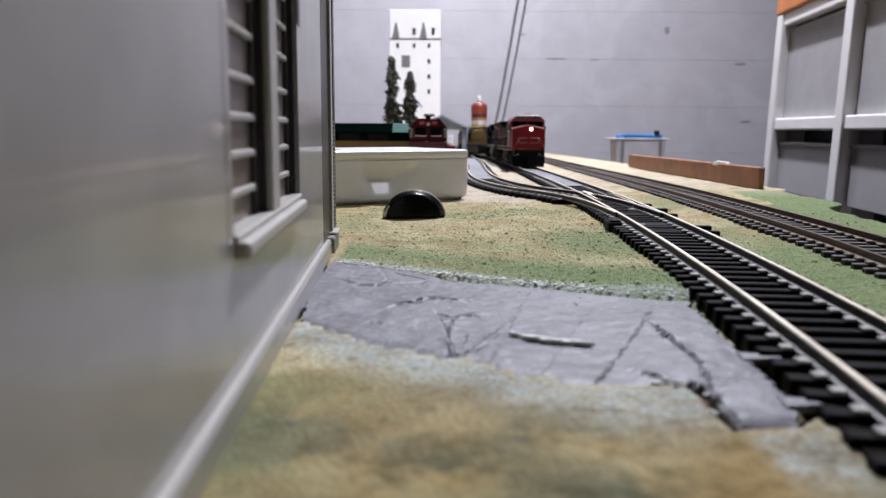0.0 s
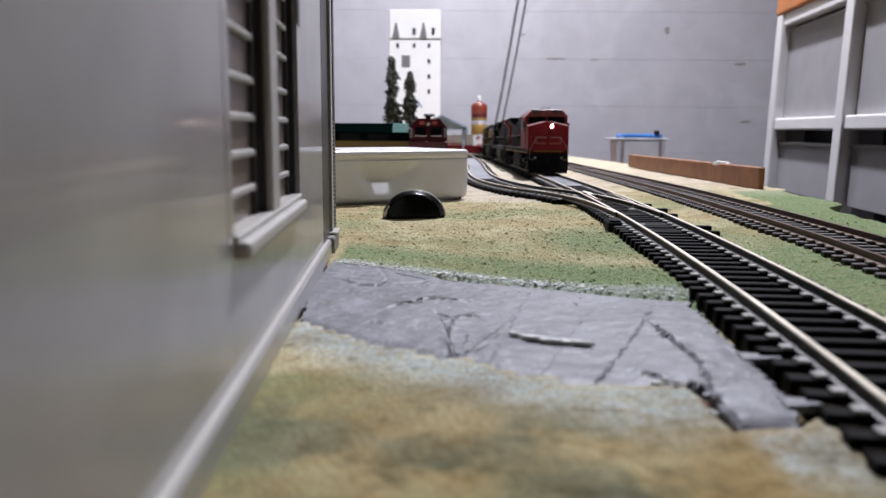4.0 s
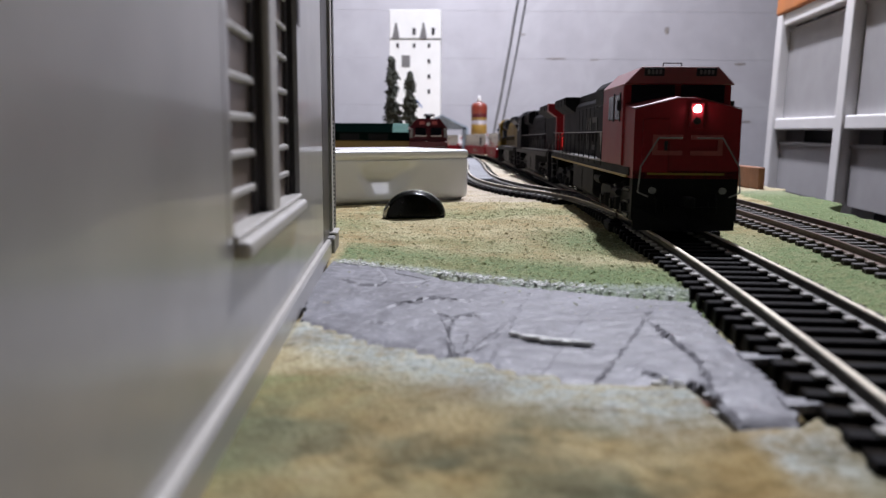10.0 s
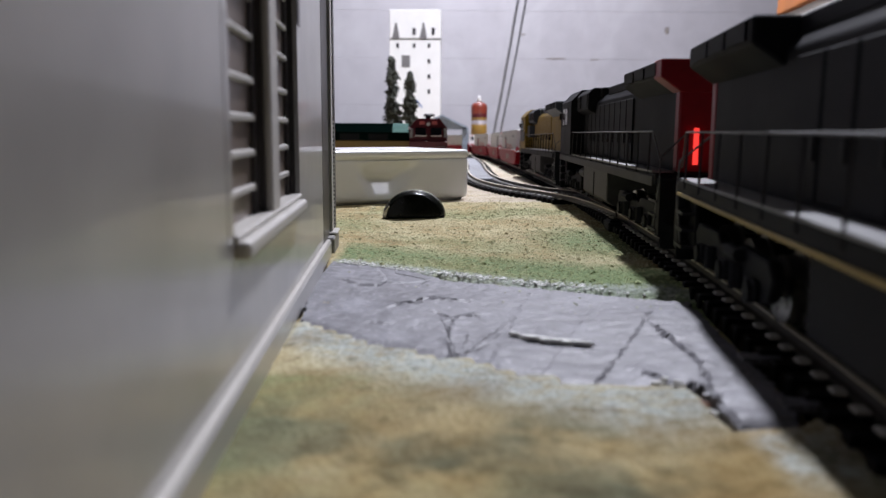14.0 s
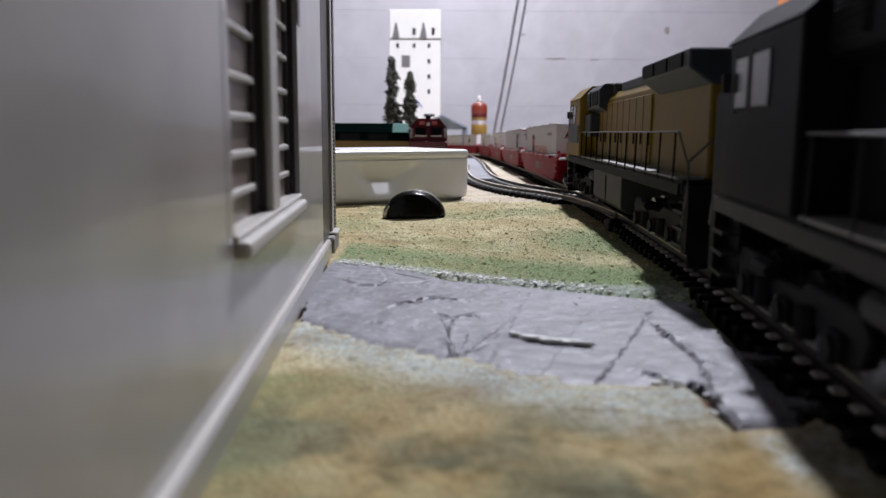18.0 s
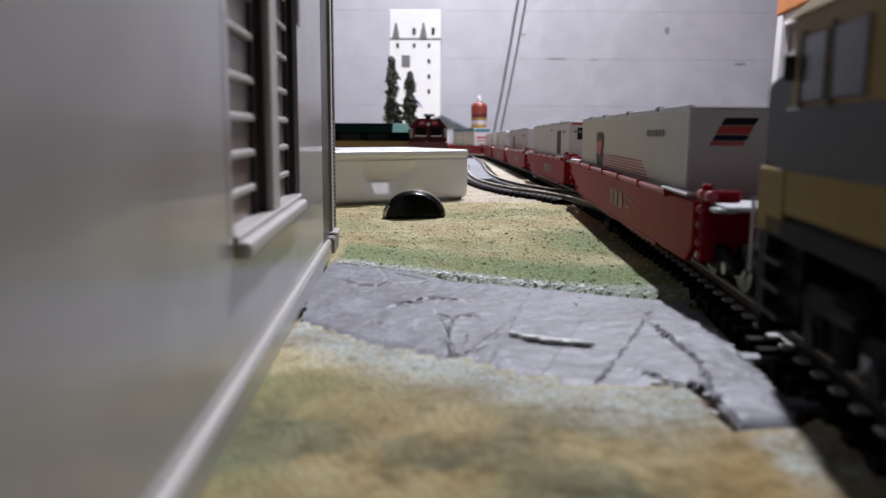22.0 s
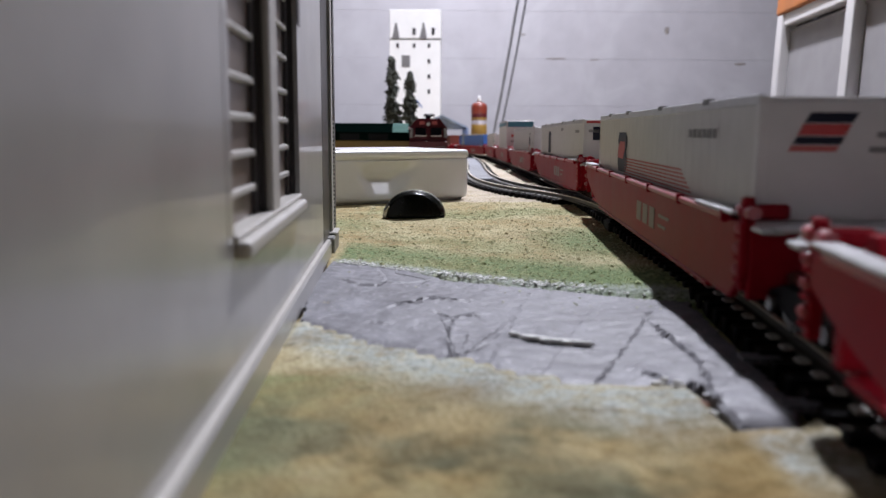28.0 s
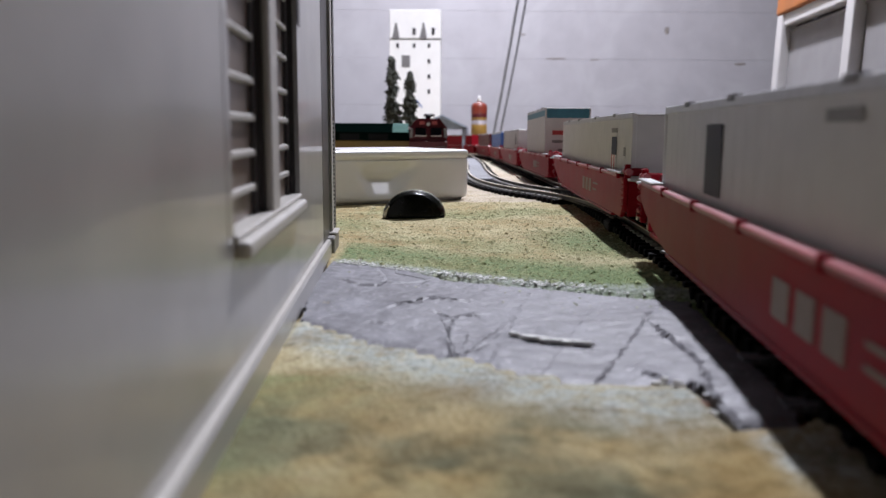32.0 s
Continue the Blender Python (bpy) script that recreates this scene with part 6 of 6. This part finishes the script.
for ob in (LOCO_A, LOCO_B, LOCO_C, *CARS, *LOADS):
    ob.scale = (1, 1, 0.95)


# ---------------------------------------------------------------- movement
NOSE = [(0.0, 0.776), (1.0, 0.760), (2.0, 0.731), (3.0, 0.682), (3.5, 0.652), (5.5, 0.543), (7.0, 0.458), (8.0, 0.391), (9.0, 0.315), (10.0, 0.239), (11.0, 0.169), (11.5, 0.134),
        (14.0, -0.052), (18.0, -0.338), (20.5, -0.505), (22.3, -0.6525), (24.3, -0.8235), (28.0, -1.1465), (32.0, -1.4935)]


def nose_at(t):
    """Where the train's front is along the track: a smooth curve through the keys."""
    k = 0
    while k < len(NOSE) - 2 and NOSE[k + 1][0] < t:
        k += 1
    (t0, a), (t1, b) = NOSE[k], NOSE[k + 1]
    pa, pb = NOSE[max(0, k - 1)], NOSE[min(len(NOSE) - 1, k + 2)]
    va = (b - pa[1]) / (t1 - pa[0]) if k else (b - a) / (t1 - t0)
    vb = (pb[1] - a) / (pb[0] - t0) if k + 2 < len(NOSE) else (b - a) / (t1 - t0)
    h = t1 - t0
    u = (t - t0) / h
    return (2 * u ** 3 - 3 * u * u + 1) * a + (u ** 3 - 2 * u * u + u) * h * va + (-2 * u ** 3 + 3 * u * u) * b + (u ** 3 - u * u) * h * vb


def rail_pose(s, half, lift=0.0, flip=0):
    """A car whose middle is s along the track, carried by two points half a wheelbase away."""
    ax, ay = main_xy(s - half)
    cx, cy = main_xy(s + half)
    a = math.atan2(cy - ay, cx - ax) - math.pi / 2
    za, zc = gz(ay), gz(cy)
    tilt = math.atan2(zc - za, 2 * half)
    return Matrix.Translation(((ax + cx) / 2, (ay + cy) / 2, (za + zc) / 2 + RAILTOP + lift)) @ Matrix.Rotation(a, 4, "Z") @ Matrix.Rotation(tilt, 4, "X") @ Matrix.Rotation(math.pi if flip else 0, 4, "Z")


def motions():
    times = [0.5 * k for k in range(65)]
    for k, (ob, flip) in enumerate(((LOCO_A, 0), (LOCO_B, 1), (LOCO_C, 1))):
        walk(ob, [(t, rail_pose(nose_at(t) + 0.117 + 0.256 * k, 0.076, 0, flip)) for t in times])
    for k, (car, load) in enumerate(zip(CARS, LOADS)):
        start = 0.901 + PITCH * k
        walk(car, [(t, rail_pose(nose_at(t) + start, 0.117)) for t in times])
        walk(load, [(t, rail_pose(nose_at(t) + start, 0.117) @ pose(0, -0.010 if k < 5 else 0.0, 0.0047)) for t in times])
    # wheels roll with the train
    fine = [0.08 * k for k in range(401)]
    for ob, r in [(w, 5.9) for ob in (LOCO_A, LOCO_B, LOCO_C) for w in ob.children_recursive if w.name.startswith("wheelset")] + [
            (w, 5.0) for ob in CARS[:6] for w in ob.children_recursive if w.name.startswith("wheelset")]:
        way = -1 if ob.parent.parent in (LOCO_B, LOCO_C) else 1
        at = ob.location.copy()
        walk(ob, [(t, Matrix.Translation(at) @ Matrix.Rotation(way * (nose_at(0) - nose_at(t)) / (r * MM), 4, "X")) for t in fine])


motions()
